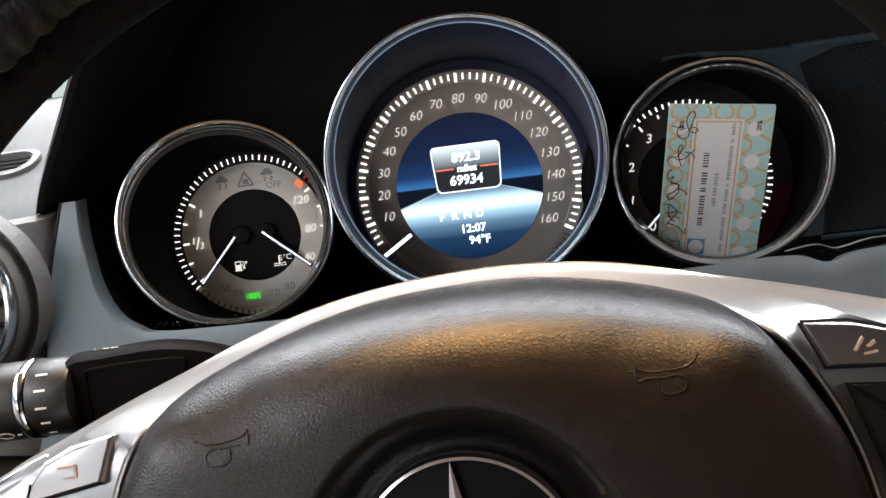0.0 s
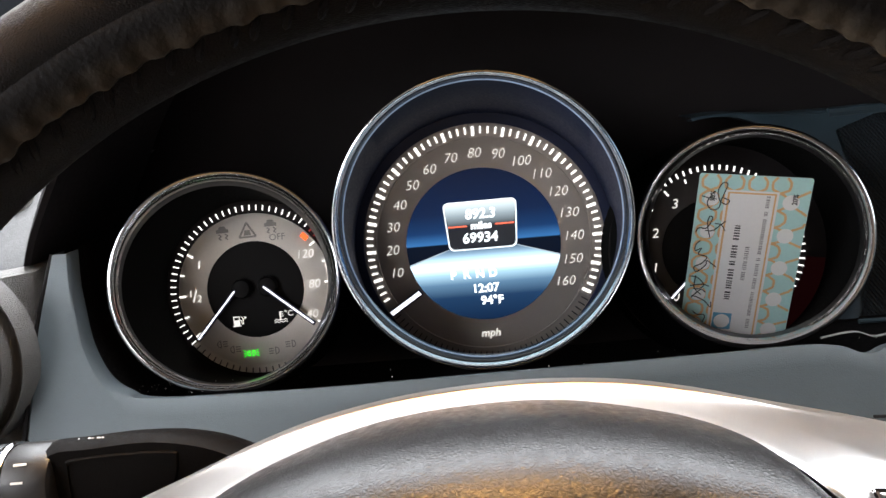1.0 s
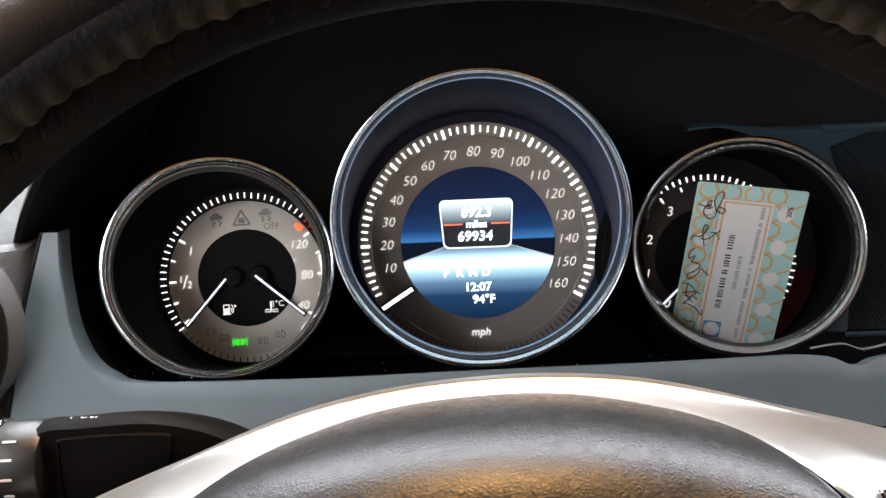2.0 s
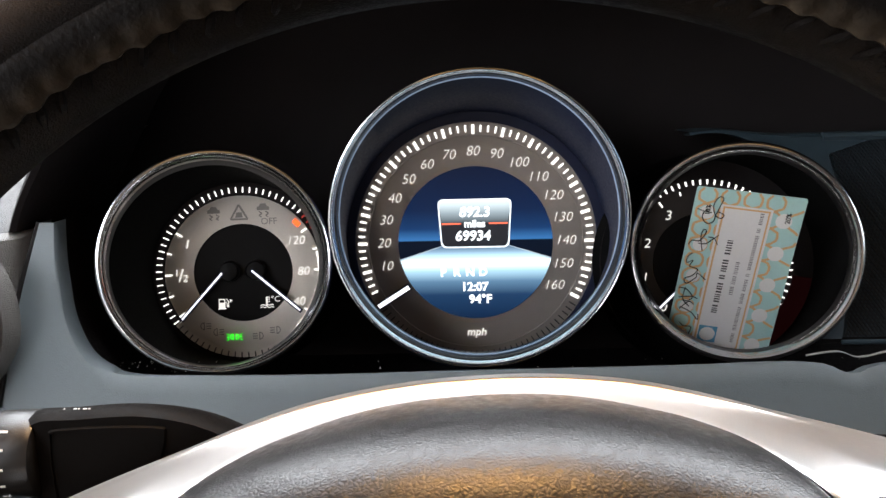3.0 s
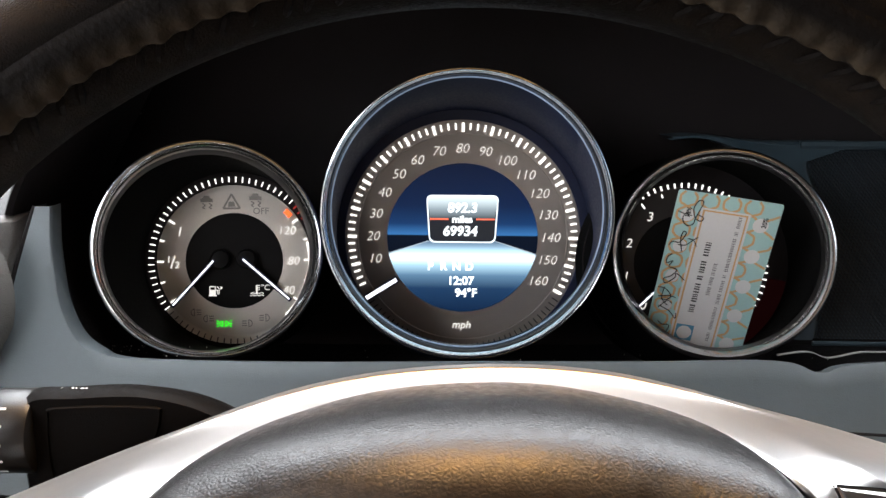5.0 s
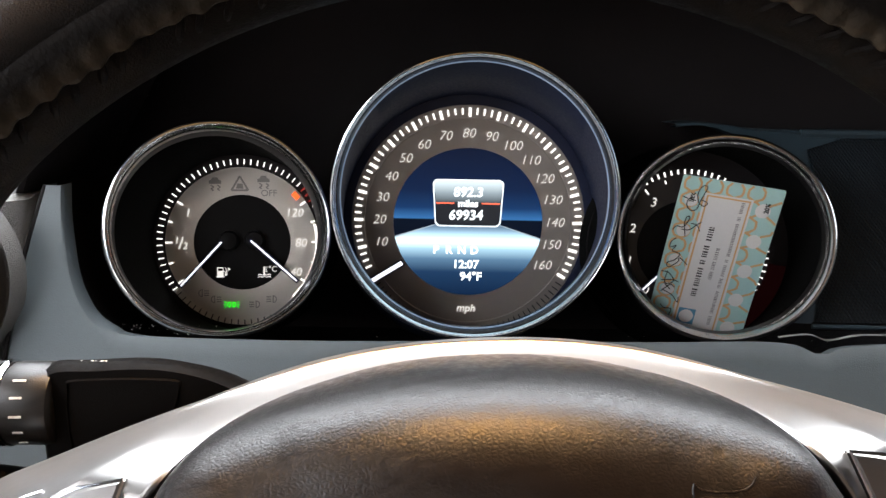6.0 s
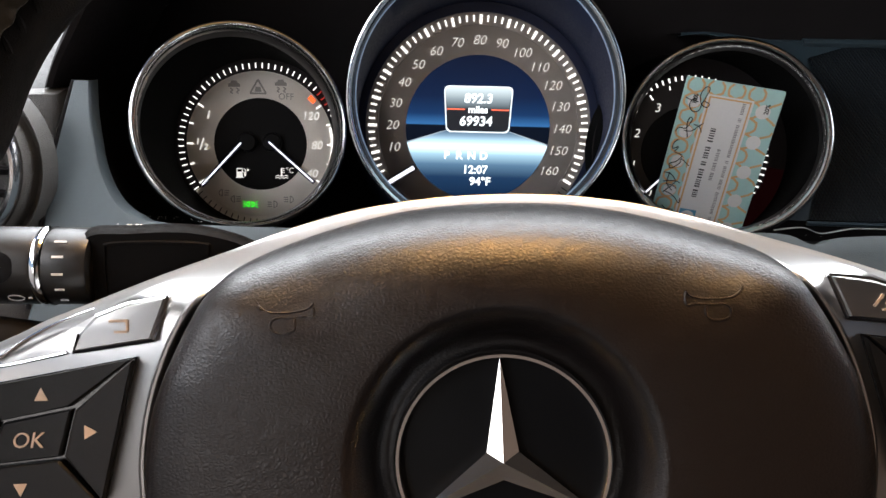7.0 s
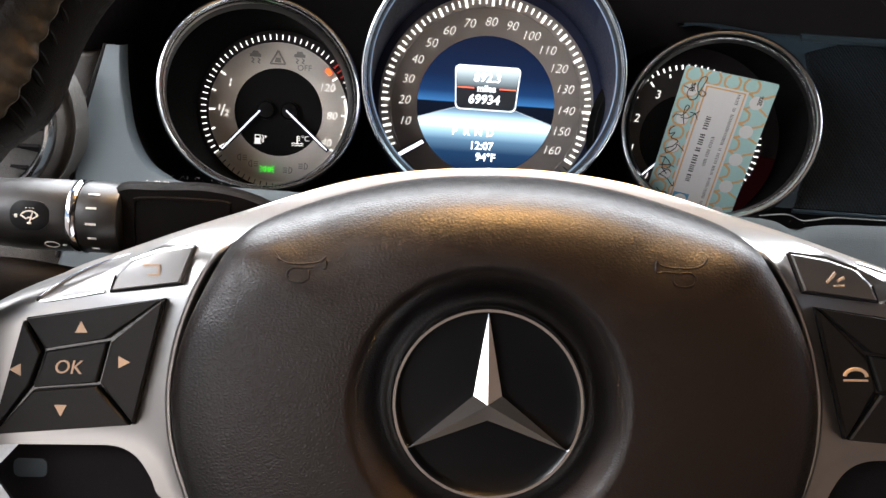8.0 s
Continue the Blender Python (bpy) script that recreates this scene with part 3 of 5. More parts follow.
def speedometer():
    dm = dial_pose(0, 0, 0)
    g = thing("speedometer", dm, "large speedometer reading zero with lit display and metal ring", "gauge", "gauges in the dash")
    rm = dial_pose(0.003, -0.0568, 0.0203, 0, 2)
    gauge_tube(g, rm, dm, 0.0722, 0.0715, TUBE, SPEED_BEZEL)
    v, f = lathe([(0.0669, -0.001), (0.0669, 0.0), (0.066, 0.0002), (0.0427, 0.0)], 128)
    part("dial_face", v, f, FACE, g, "dark grey dial face")
    v, f = lathe([(0.0665, -0.0008), (0.0668, 0.0012), (0.0676, 0.0014), (0.0722, 0.0012)], 128)
    part("dial_surround", v, f, TUBE, g, "blue-black ring round the dial face")
    v, f = lathe([(0.0588, 0.0002), (0.0592, 0.0007), (0.0596, 0.0002)], 128)
    part("dial_step", v, f, FACE, g)
    # display
    scr = screen_material("display_night_sky", [(0.0, (0.0, 0.001, 0.004)), (0.52, (0.001, 0.004, 0.012)), (0.525, (0.03, 0.13, 0.33)), (0.6, (0.006, 0.03, 0.10)), (0.72, (0.003, 0.012, 0.045)), (1.0, (0.002, 0.006, 0.022))], 0.85)
    v, f = prism([(0.0427 * math.cos(2 * math.pi * i / 96), 0.0427 * math.sin(2 * math.pi * i / 96)) for i in range(96)], -0.001, 0.0003)
    d = part("display", v, f, scr, g, "round lit colour display", smooth=False)
    road = screen_material("display_road_glow", [(0.0, (0.002, 0.008, 0.025)), (0.16, (0.006, 0.02, 0.05)), (0.25, (0.05, 0.10, 0.16)), (0.32, (0.20, 0.32, 0.40)), (0.375, (0.52, 0.72, 0.82)), (0.41, (0.30, 0.45, 0.55)), (0.45, (0.12, 0.19, 0.26)), (0.49, (0.03, 0.05, 0.08))], 1.5)
    half = [(-0.0418, -0.0088)] + [(0.0427 * math.cos(radians(a)), 0.0427 * math.sin(radians(a))) for a in range(193, 348, 5)] + [(0.0418, -0.0088), (0.0185, -0.0012), (-0.0185, -0.0012)]
    v, f = prism(half, 0.0003, 0.0005)
    part("display_picture", v, f, road, d, "white glow of a road", smooth=False)
    edge_l = lit("display_line", (0.55, 0.68, 0.8), 0.5)
    for q in (-1, 1):
        v, f = bar(q * 0.0418, -0.0088, q * 0.0185, -0.0012, 0.0009, 0.0005, 0.0006, 0.4)
        part("display_line", v, f, edge_l, d, smooth=False)
    box = lit("display_box_dark", (0.004, 0.006, 0.01), 1.0)
    box_hi = screen_material("display_box_light", [(0.5, (0.01, 0.012, 0.018)), (0.635, (0.04, 0.05, 0.06)), (0.7, (0.22, 0.27, 0.3)), (0.79, (0.6, 0.7, 0.74))], 1.0)
    rim_l = lit("display_box_rim", (0.75, 0.86, 0.92), 1.0)
    def shape(w, h, cy=0.0113):
        return [(x * (1 + 0.04 * y / 0.013), y + cy) for x, y in rounded(w, h, 0.003)]
    o, i_ = shape(0.0392, 0.0272), shape(0.0376, 0.0256)
    v, f = prism(o, 0.0005, 0.0007)
    part("display_frame", v, f, rim_l, d, smooth=False)
    v, f = prism(i_, 0.0007, 0.0009)
    part("display_panel", v, f, box, d, smooth=False)
    v, f = prism([(x, max(y, 0.0118)) for x, y in i_], 0.0009, 0.001)
    part("display_panel", v, f, box_hi, d, smooth=False)
    line = lit("display_red_line", (1.0, 0.16, 0.08), 0.9)
    for q in (-1, 1):
        v, f = bar(q * 0.0182, 0.0113, q * 0.0078, 0.0113, 0.0008, 0.001, 0.0012)
        part("display_line", v, f, line, d, smooth=False)
    for body, size, x, y, sh in (("892.3", 0.0076, 0.0, 0.0178, 0.1), ("miles", 0.0056, 0.0, 0.0113, 0.0), ("69934", 0.0078, -0.001, 0.0046, 0.1), ("12:07", 0.0068, 0.0, -0.0242, 0.0), ("94\u00b0F", 0.0068, 0.0024, -0.0312, 0.0)):
        lettering("display_text", body, size, x, y, 0.0012, W_TEXT, d, sh, bold=0.00018)
    grey_text = lit("display_grey_text", (0.9, 0.95, 1.0), 1.3)
    for ch, x in zip("PRND", (-0.0178, -0.0102, -0.0031, 0.0042)):
        lettering("display_text", ch, 0.0064, x, -0.0158, 0.0012, grey_text, d, bold=0.00022)
    # scale
    deg = 1.488
    ang = lambda mph: 90 - (mph - 80) * deg
    tick_row(g, [ang(2.5 * i) for i in range(1, 64) if i % 4], 0.0631, 0.0009, 0.0036, W_TICK)
    tick_row(g, [ang(v_) for v_ in range(10, 161, 10)], 0.0626, 0.0015, 0.0050, W_TICK, "major_tick")
    tick_row(g, [-33.2 - 3.0 * i for i in range(38)], 0.0638, 0.0006, 0.0040, DARK_TICK, "dark_tick")
    for mph in range(10, 161, 10):
        a = radians(ang(mph))
        r = 0.0505
        lettering("numeral", str(mph), 0.0076, r * math.cos(a), r * math.sin(a) + 0.0006, 0.0006, W_NUM, g, 0.24, bold=-0.00012)
    lettering("numeral", "mph", 0.0062, 0.0, -0.0512, 0.0006, W_NUM, g, 0.18, bold=0.0001)
    a = radians(212.3)
    needle(g, 0.0652 * math.cos(a), 0.0652 * math.sin(a), 0.0435 * math.cos(a), 0.0435 * math.sin(a), 0.0024, 0.003)


def fuel_gauge():
    dm = dial_pose(-0.1246, -0.0207, -0.0099, -9, 7)
    g = thing("fuel_and_temperature_gauge", dm, "round fuel and coolant gauge with empty-tank needle, silver face", "gauge", "gauges in the dash")
    rm = dial_pose(-0.1221, -0.0646, 0.0062, -19, 22)
    gauge_tube(g, rm, dm, 0.0545, 0.0485, SIDE_TUBE, SIDE_BEZEL)
    v, f = lathe([(0.0487, -0.001), (0.0487, -0.0006), (0.0415, -0.0004)], 128)
    part("tick_ring", v, f, BLACK, g, "black outer ring")
    v, f = annulus(0.0413, 0.0458, 0.0, 216, 328)
    part("tick_ring", v, f, FACE_LIGHT, g, "pale lower ring", smooth=False)
    v, f = lathe([(0.0414, -0.001), (0.0414, 0.0006), (0.041, 0.0008), (0.0262, 0.0004)], 128)
    part("dial_face", v, f, FACE_LIGHT, g, "silver-grey dial face")
    v, f = lathe([(0.0264, -0.001), (0.0262, 0.0006), (0.0258, 0.0002), (0.0001, 0.0002)], 96)
    part("dial_centre", v, f, DIAL_BLACK, g, "black centre disc")
    tick_row(g, [214.8 - 4.69 * i for i in range(45) if not 28 < 214.8 - 4.69 * i < 44], 0.0445, 0.00055, 0.0029, W_TICK)
    tick_row(g, [31.9, 36.6, 41.3], 0.0446, 0.0008, 0.0036, RED_DIM, "red_tick")
    tick_row(g, [219.5 + 4.69 * i for i in range(23)], 0.0443, 0.0005, 0.0026, DARK_TICK, "dark_tick")
    tick_row(g, [180, 147, 213, 0, 33, -33], 0.0395, 0.0008, 0.0034, W_TICK, "major_tick", 0.0012)
    tick_row(g, [163.5, 196.5, 16.5, -16.5], 0.0402, 0.0007, 0.0022, W_TICK, "minor_tick", 0.0012)
    # Highlight at the face's right edge, put in as a glowing arc.
    v, f = annulus(0.0402, 0.0414, 0.0013, -48, 14)
    part("highlight_arc", v, f, W_TICK, g, "glowing arc put in for a white highlight", smooth=False)
    for body, x, y in (("1", -0.0288, 0.0164), ("120", 0.0292, 0.0164), ("80", 0.0322, -0.0003), ("40", 0.0292, -0.0166)):
        lettering("numeral", body, 0.0066, x, y, 0.001, W_NUM, g, 0.18)
    lettering("numeral", "1", 0.0052, -0.0351, 0.0012, 0.001, W_NUM, g, 0.1)
    lettering("numeral", "2", 0.0052, -0.0308, -0.0018, 0.001, W_NUM, g, 0.1)
    v, f = bar(-0.0341, -0.0036, -0.0318, 0.0032, 0.0006, 0.0009, 0.0011)
    part("numeral", v, f, W_NUM, g, smooth=False)
    v, f = prism([(0.0268, 0.0262), (0.0298, 0.0232), (0.0318, 0.0252), (0.0288, 0.0284)], 0.0008, 0.0014)
    part("red_mark", v, f, RED, g, "orange-red overheat mark", smooth=False)
    # unlit and lit telltales
    icon_car(g, -0.0144, 0.0322, 0.0011, DIM)
    v, f = merged([bar(-0.0055, 0.0287, 0.0035, 0.0287, 0.001, 0.0008, 0.001), bar(0.0035, 0.0287, -0.001, 0.0365, 0.001, 0.0008, 0.001), bar(-0.001, 0.0365, -0.0055, 0.0287, 0.001, 0.0008, 0.001), prism([(-0.003, 0.0296), (0.001, 0.0296), (0.0004, 0.0324), (-0.0024, 0.0324)], 0.0008, 0.001)])
    part("telltale", v, f, DIM, g, "unlit grey telltale print", smooth=False)
    icon_car(g, 0.0118, 0.0332, 0.0011, DIM)
    lettering("telltale", "OFF", 0.005, 0.0148, 0.0272, 0.001, DIM, g)
    icon_lamp(g, -0.0062, -0.0345, 0.00105, GREEN, both=True, label="green lit side-lamp telltale")
    for x, y, fl in ((0.0071, -0.0345, 1), (0.0164, -0.0317, 1), (-0.0153, -0.0315, -1), (-0.022, -0.028, -1)):
        icon_lamp(g, x, y, 0.0014, DIM, fl)
    # fuel pump and thermometer
    pump = [prism([(-3, -3), (1, -3), (1, 3), (-3, 3)], 0, 0.2), prism([(-3.6, -3.6), (1.6, -3.6), (1.6, -3), (-3.6, -3)], 0, 0.2), bar(1.0, 0.5, 2.2, 0.2, 0.5, 0, 0.2), bar(2.2, 0.2, 2.2, -2.2, 0.5, 0, 0.2), bar(2.2, -2.2, 3.1, -2.2, 0.5, 0, 0.2), bar(3.1, -2.4, 3.1, 1.4, 0.5, 0, 0.2), bar(3.1, 1.4, 1.8, 2.8, 0.5, 0, 0.2), prism([(4, 0.6), (5.6, 1.7), (4, 2.8)], 0, 0.2)]
    v, f = merged(pump)
    pm = part("telltale", [(-0.0113 + a * 0.00085, -0.0163 + b * 0.00085, 0.0004 + c * 0.001) for a, b, c in v], f, W_NUM, g, "white lit fuel pump symbol", smooth=False)
    v, f = prism([(-0.0133, -0.0158), (-0.0109, -0.0158), (-0.0109, -0.0143), (-0.0133, -0.0143)], 0.0006, 0.0008)
    part("pump_window", v, f, GLOSS_BLACK, pm, smooth=False)
    th_ = [bar(-0.2, -2.6, -0.2, 3.2, 1.0, 0, 0.2)] + [bar(0.2, y, 1.8, y, 0.5, 0, 0.2) for y in (2.9, 1.5, 0.1)]
    for y in (-2.0, -3.4):
        for i in range(6):
            th_.append(bar(-4.2 + 1.4 * i, y + (0.35 if i % 2 else -0.35), -2.8 + 1.4 * i, y + (-0.35 if i % 2 else 0.35), 0.5, 0, 0.2))
    v, f = merged(th_)
    part("telltale", [(0.0118 + a * 0.00085, -0.0163 + b * 0.00085, 0.0004 + c * 0.001) for a, b, c in v], f, W_NUM, g, "white lit coolant symbol", smooth=False)
    lettering("telltale", "\u00b0C", 0.0044, 0.0164, -0.0148, 0.0006, W_NUM, g)
    for x in (-0.0072, 0.0068):
        v, f = lathe([(0.0055, 0.0), (0.0053, 0.0035), (0.0045, 0.0045), (0.0001, 0.0047)], 40)
        part("pointer_hub", v, f, DIAL_BLACK, g, m=pose(x, 0.001, 0.0002))
    needle(g, -0.0100, 0.0008, -0.0330, -0.0242, 0.0009, 0.0052)
    needle(g, 0.0046, 0.0016, 0.0306, -0.0219, 0.0009, 0.0052)


def tachometer():
    dm = dial_pose(0.1195, -0.0205, -0.0088, -9, -7)
    g = thing("tachometer", dm, "round rev counter at zero, half hidden by a card", "gauge", "gauges in the dash")
    rm = dial_pose(0.128, -0.0538, 0.003, -10, -14)
    gauge_tube(g, rm, dm, 0.0524, 0.0535, SIDE_TUBE, SIDE_BEZEL)
    v, f = lathe([(0.0537, -0.001), (0.0537, -0.0006), (0.0415, -0.0004)], 128)
    part("tick_ring", v, f, BLACK, g, "black outer ring")
    v, f = lathe([(0.0414, -0.001), (0.0414, 0.0004), (0.041, 0.0006), (0.0262, 0.0004)], 128)
    part("dial_face", v, f, FACE_DARK, g, "brown-black dial face")
    v, f = lathe([(0.0264, -0.001), (0.0262, 0.0006), (0.0258, 0.0002), (0.0001, 0.0002)], 96)
    part("dial_centre", v, f, DIAL_BLACK, g, "black centre disc")
    tick_row(g, [132.7 - 4.9 * i for i in range(36)], 0.0421, 0.0008, 0.0026, W_TICK)
    v, f = annulus(0.0438, 0.0532, 0.0003, -76, -8)
    part("red_zone", v, f, RED_ZONE, g, "dim red band", smooth=False)
    tick_row(g, [229 - 34.2 * i for i in range(4)], 0.0376, 0.0008, 0.0032, W_TICK, "major_tick", 0.0012)
    tick_row(g, [229 - 17.1 - 34.2 * i for i in range(4)], 0.0380, 0.0007, 0.0022, W_TICK, "minor_tick", 0.0012)
    for i, ch in enumerate("0123"):
        a = radians(229 - 34.2 * i)
        lettering("numeral", ch, 0.0070, 0.0308 * math.cos(a), 0.0308 * math.sin(a), 0.001, W_NUM, g, 0.18)
    a = radians(226)
    needle(g, 0.010 * math.cos(a), 0.010 * math.sin(a), 0.0405 * math.cos(a), 0.0405 * math.sin(a), 0.0009, 0.0045)


speedometer()
fuel_gauge()
tachometer()


# ---- steering wheel: local x right, y up in the wheel's plane, z towards the driver ----
WM = pose(0.0045, -0.290, -0.0565, 76, 0, 0) @ pose(0, 0, 0, 0, 0, 3.6)
ARC = [(0, 72.6), (16, 72.2), (32, 70.7), (49, 67.9), (66, 63.4), (85, 57.2), (109, 49.6), (134, 40.8), (152, 34.2), (166, 26), (175, 17)]


ARC_LINE = spline([(-16, 72.2, 0)] + [(x, y, 0) for x, y in ARC], 8)
ARC_X, ARC_Y = [p.x for p in ARC_LINE], [p.y for p in ARC_LINE]


def top_edge(u):
    return float(np.interp(abs(u) * 1000, ARC_X, ARC_Y)) / 1000


def trim_n(u, v):
    """Height of the silver trim's face over the wheel's plane: it rolls back towards its upper edge."""
    d = max(top_edge(u) - v, 0.0)
    q = min(max((abs(u) - 0.055) / 0.045, 0), 1)
    q = q * q * (3 - 2 * q)
    return -0.014 - 0.046 * math.exp(-((d / (0.0125 - 0.008 * q)) ** 1.7))


PAD = [(0, 68.8), (16, 68.3), (31, 66.5), (46, 63.2), (60, 59.0), (71.9, 53.6), (78.6, 47.0), (83.6, 38.8), (88.8, 28), (93.6, 16), (96.2, 2.5), (96.2, -9), (94.2, -20), (90, -33), (80, -54), (60, -70), (32, -77), (0, -78)]
pad_loop = PAD + [(-x * 0.982, y) for x, y in PAD[-2:0:-1]]
pad_pts = [Vector((p.x / 1000, p.y / 1000)) for p in spline([(x, y, 0) for x, y in pad_loop], 6, closed=True)]


def wheel():
    w = thing("steering_wheel", WM, "black leather steering wheel with silver spokes and chrome star emblem", "steering wheel")
    # rim, with thumb grips swelling inwards at ten and two o'clock
    def thumb(a):
        d = math.degrees(math.acos(max(-1, min(1, abs(math.cos(a)))))) if math.sin(a) > 0 else 90
        d -= 32.6
        return 0.0095 * math.exp(-(d / (9.0 if d > 0 else 5.0)) ** 2)

    seg, sec = 160, 20
    loops = []
    for i in range(seg):
        a = 2 * math.pi * i / seg
        lp = []
        for j in range(sec):
            b = 2 * math.pi * j / sec
            grip = 1 + 0.015 * math.cos(2 * (a - radians(40))) ** 8
            r = 0.1772 + 0.0158 * grip * math.cos(b) - thumb(a) * max(0, -math.cos(b))
            lp.append((r * math.cos(a), r * math.sin(a), 0.0175 * grip * math.sin(b)))
        loops.append(lp)
    loops.append(loops[0])
    v, f = loft(loops)
    rim = part("rim", v, f, RIM_LEATHER, w, "worn black leather rim")
    # the outer leather overlaps the inner piece in a scalloped, sewn edge
    rnd = random.Random(3)
    n_f = 1440
    knots = [rnd.uniform(-1, 1) for _ in range(n_f // 6)]
    wob = [knots[i // 6] + (knots[(i // 6 + 1) % len(knots)] - knots[i // 6]) * (i % 6) / 6 for i in range(n_f)]
    loops = []
    for j, (b0, lift) in enumerate(((104, -0.0004), (110, 0.0002), (118, 0.0006), (126, 0.0011), (133, 0.0016), (139, 0.0019), (142.5, 0.0016), (144.5, 0.0006), (145, -0.0009))):
        lp = []
        for i in range(n_f):
            a = 2 * math.pi * i / n_f
            sc = 0.7 * math.sin(i * 2 * math.pi / 9) + 0.3 * math.sin(i * 2 * math.pi / 32 + 1) + 0.8 * wob[i]
            bb = radians(b0 + (1.3 * sc if j > 3 else 0.0))
            hh = lift * (1 + (0.35 * sc if j > 3 else 0.0))
            r, z = 0.1772 + (0.0158 + hh) * math.cos(bb) - thumb(a) * max(0, -math.cos(bb)), (0.0175 + hh) * math.sin(bb)
            lp.append((r * math.cos(a), r * math.sin(a), z))
        loops.append(lp)
    v, f = loft(loops)
    part("seam", v, f, SEAM, rim, "scalloped sewn leather edge, wear and caught light coloured tan")
    # leather puckered by the slanting stitches
    st = []
    for i in range(0, 150):
        a = 2 * math.pi * (i + rnd.uniform(-0.25, 0.25)) / 150
        row = []
        for b0, da, lift in ((144, 0.0, -0.0004), (149, 0.006, -0.0003), (155, 0.013, -0.0003), (162, 0.02, -0.0005), (167, 0.024, -0.0009)):
            r_, z_ = 0.1772 + (0.0158 + lift) * math.cos(radians(b0)) - thumb(a) * max(0, -math.cos(radians(b0))), (0.0175 + lift) * math.sin(radians(b0))
            row.append((r_ * math.cos(a + da), r_ * math.sin(a + da), z_))
        st.append(pipe(row, [0.0007, 0.0011, 0.0012, 0.0010, 0.0006], 7))
    v, f = merged(st)
    tagged(part("stitching", v, f, RIM_LEATHER, rim, "puckered dark stitching"), kind="stuff")
    # pad: a domed cushion with a round dish for the emblem
    k = len(pad_pts)
    ang = [math.atan2(p.y, p.x) for p in pad_pts]
    base = [trim_n(p.x, p.y) - 0.003 + 0.0040 * min(max((p.y - 0.040) / 0.012, 0), 1) for p in pad_pts]
    DISH = 0.0412
    side_prof = ((1.0, 0.0), (1.0, 0.35), (0.985, 0.55), (0.96, 0.7), (0.92, 0.82), (0.86, 0.9), (0.7, 0.965), (0.4, 0.995), (0.15, 1.0), (0.0, 1.0))
    top_prof = ((1.0, 0.0), (0.998, 0.13), (0.975, 0.34), (0.93, 0.53), (0.85, 0.69), (0.72, 0.815), (0.54, 0.91), (0.33, 0.972), (0.14, 0.997), (0.0, 1.0))

    def pad_profile(p):
        q = min(max((p.y - 0.025) / 0.035, 0), 1)
        return [(a_ + (c_ - a_) * q, b_ + (d_ - b_) * q) for (a_, b_), (c_, d_) in zip(side_prof, top_prof)]

    profs = [pad_profile(p) for p in pad_pts]
    loops = [[(p.x * 0.99, p.y * 0.99, b - 0.006) for p, b in zip(pad_pts, base)]]
    for i in range(len(side_prof)):
        lp = []
        for p, b, pr, a in zip(pad_pts, base, profs, ang):
            s_, h = pr[i]
            r = DISH + (p.length - DISH) * s_
            lp.append((r * math.cos(a), r * math.sin(a), b + (0.004 - b) * h))
        loops.append(lp)
    for r, z in ((0.0402, 0.0039), (0.0388, 0.0032), (0.0372, 0.0014), (0.0345, -0.005), (0.0325, -0.0082), (0.0305, -0.0092), (0.0290, -0.0092), (0.0262, -0.0068), (0.015, -0.0064), (0.002, -0.0062)):
        loops.append([(r * math.cos(a), r * math.sin(a), z) for a in ang])
    v, f = loft(loops, cap1=True)
    part("airbag_cover", v, f, LEATHER, w, "grained black horn pad", sharp=60)

    def pad_z(x, y):
        q = math.atan2(y, x)
        j = min(range(k), key=lambda n_: abs(math.remainder(ang[n_] - q, 2 * math.pi)))
        s_ = (math.hypot(x, y) - DISH) / (pad_pts[j].length - DISH)
        pr = profs[j][::-1]
        for (s0, h0), (s1, h1) in zip(pr, pr[1:]):
            if s_ <= s1:
                return base[j] + (0.004 - base[j]) * (h0 + (h1 - h0) * max(s_ - s0, 0) / max(s1 - s0, 1e-6))
        return base[j]

    # moulded horn marks: a flared bell line over a coiled tube
    for side in (-1, 1):
        hx, hy = side * 0.0545, 0.0405
        strokes = ([(-0.0085, 0.0022), (-0.007, 0.0008), (-0.003, 0.0), (0.003, 0.0), (0.0065, 0.0012), (0.008, 0.003)],
                   [(-0.0085, 0.0022), (-0.009, 0.0), (-0.0085, -0.0016), (-0.006, -0.0012), (-0.0025, -0.0016), (0.002, -0.0016), (0.0036, -0.0032), (0.0026, -0.0054), (-0.001, -0.006), (-0.0034, -0.0048), (-0.0034, -0.002)])
        ps = []
        for pts in strokes:
            sp = spline([(hx + dx * 0.88 * side, hy + dy * 0.88, 0) for dx, dy in pts], 4)
            ps.append(pipe([(p.x, p.y, pad_z(p.x, p.y) - 0.00005) for p in sp], 0.00034, 6))
        v, f = merged(ps)
        part("horn_mark", v, f, LEATHER, w, "moulded horn mark")
    # emblem, on a plain black disc
    v, f = lathe([(0.0268, -0.0085), (0.0266, -0.0061), (0.015, -0.0058), (0.0001, -0.0056)], 64)
    part("emblem_disc", v, f, DIAL_BLACK, w, "plain black emblem disc")
    v, f = lathe([(0.0264, -0.0075), (0.0264, -0.0034), (0.0269, -0.0026), (0.0277, -0.0026), (0.0283, -0.0034), (0.0286, -0.009)], 96)
    em = part("emblem_ring", v, f, CHROME, w, "chrome emblem ring")
    tips = [(0.0268 * math.cos(radians(90 + 120 * i)), 0.0268 * math.sin(radians(90 + 120 * i)), -0.0032) for i in range(3)]
    dents = [(0.0048 * math.cos(radians(150 + 120 * i)), 0.0048 * math.sin(radians(150 + 120 * i)), -0.0033) for i in range(3)]
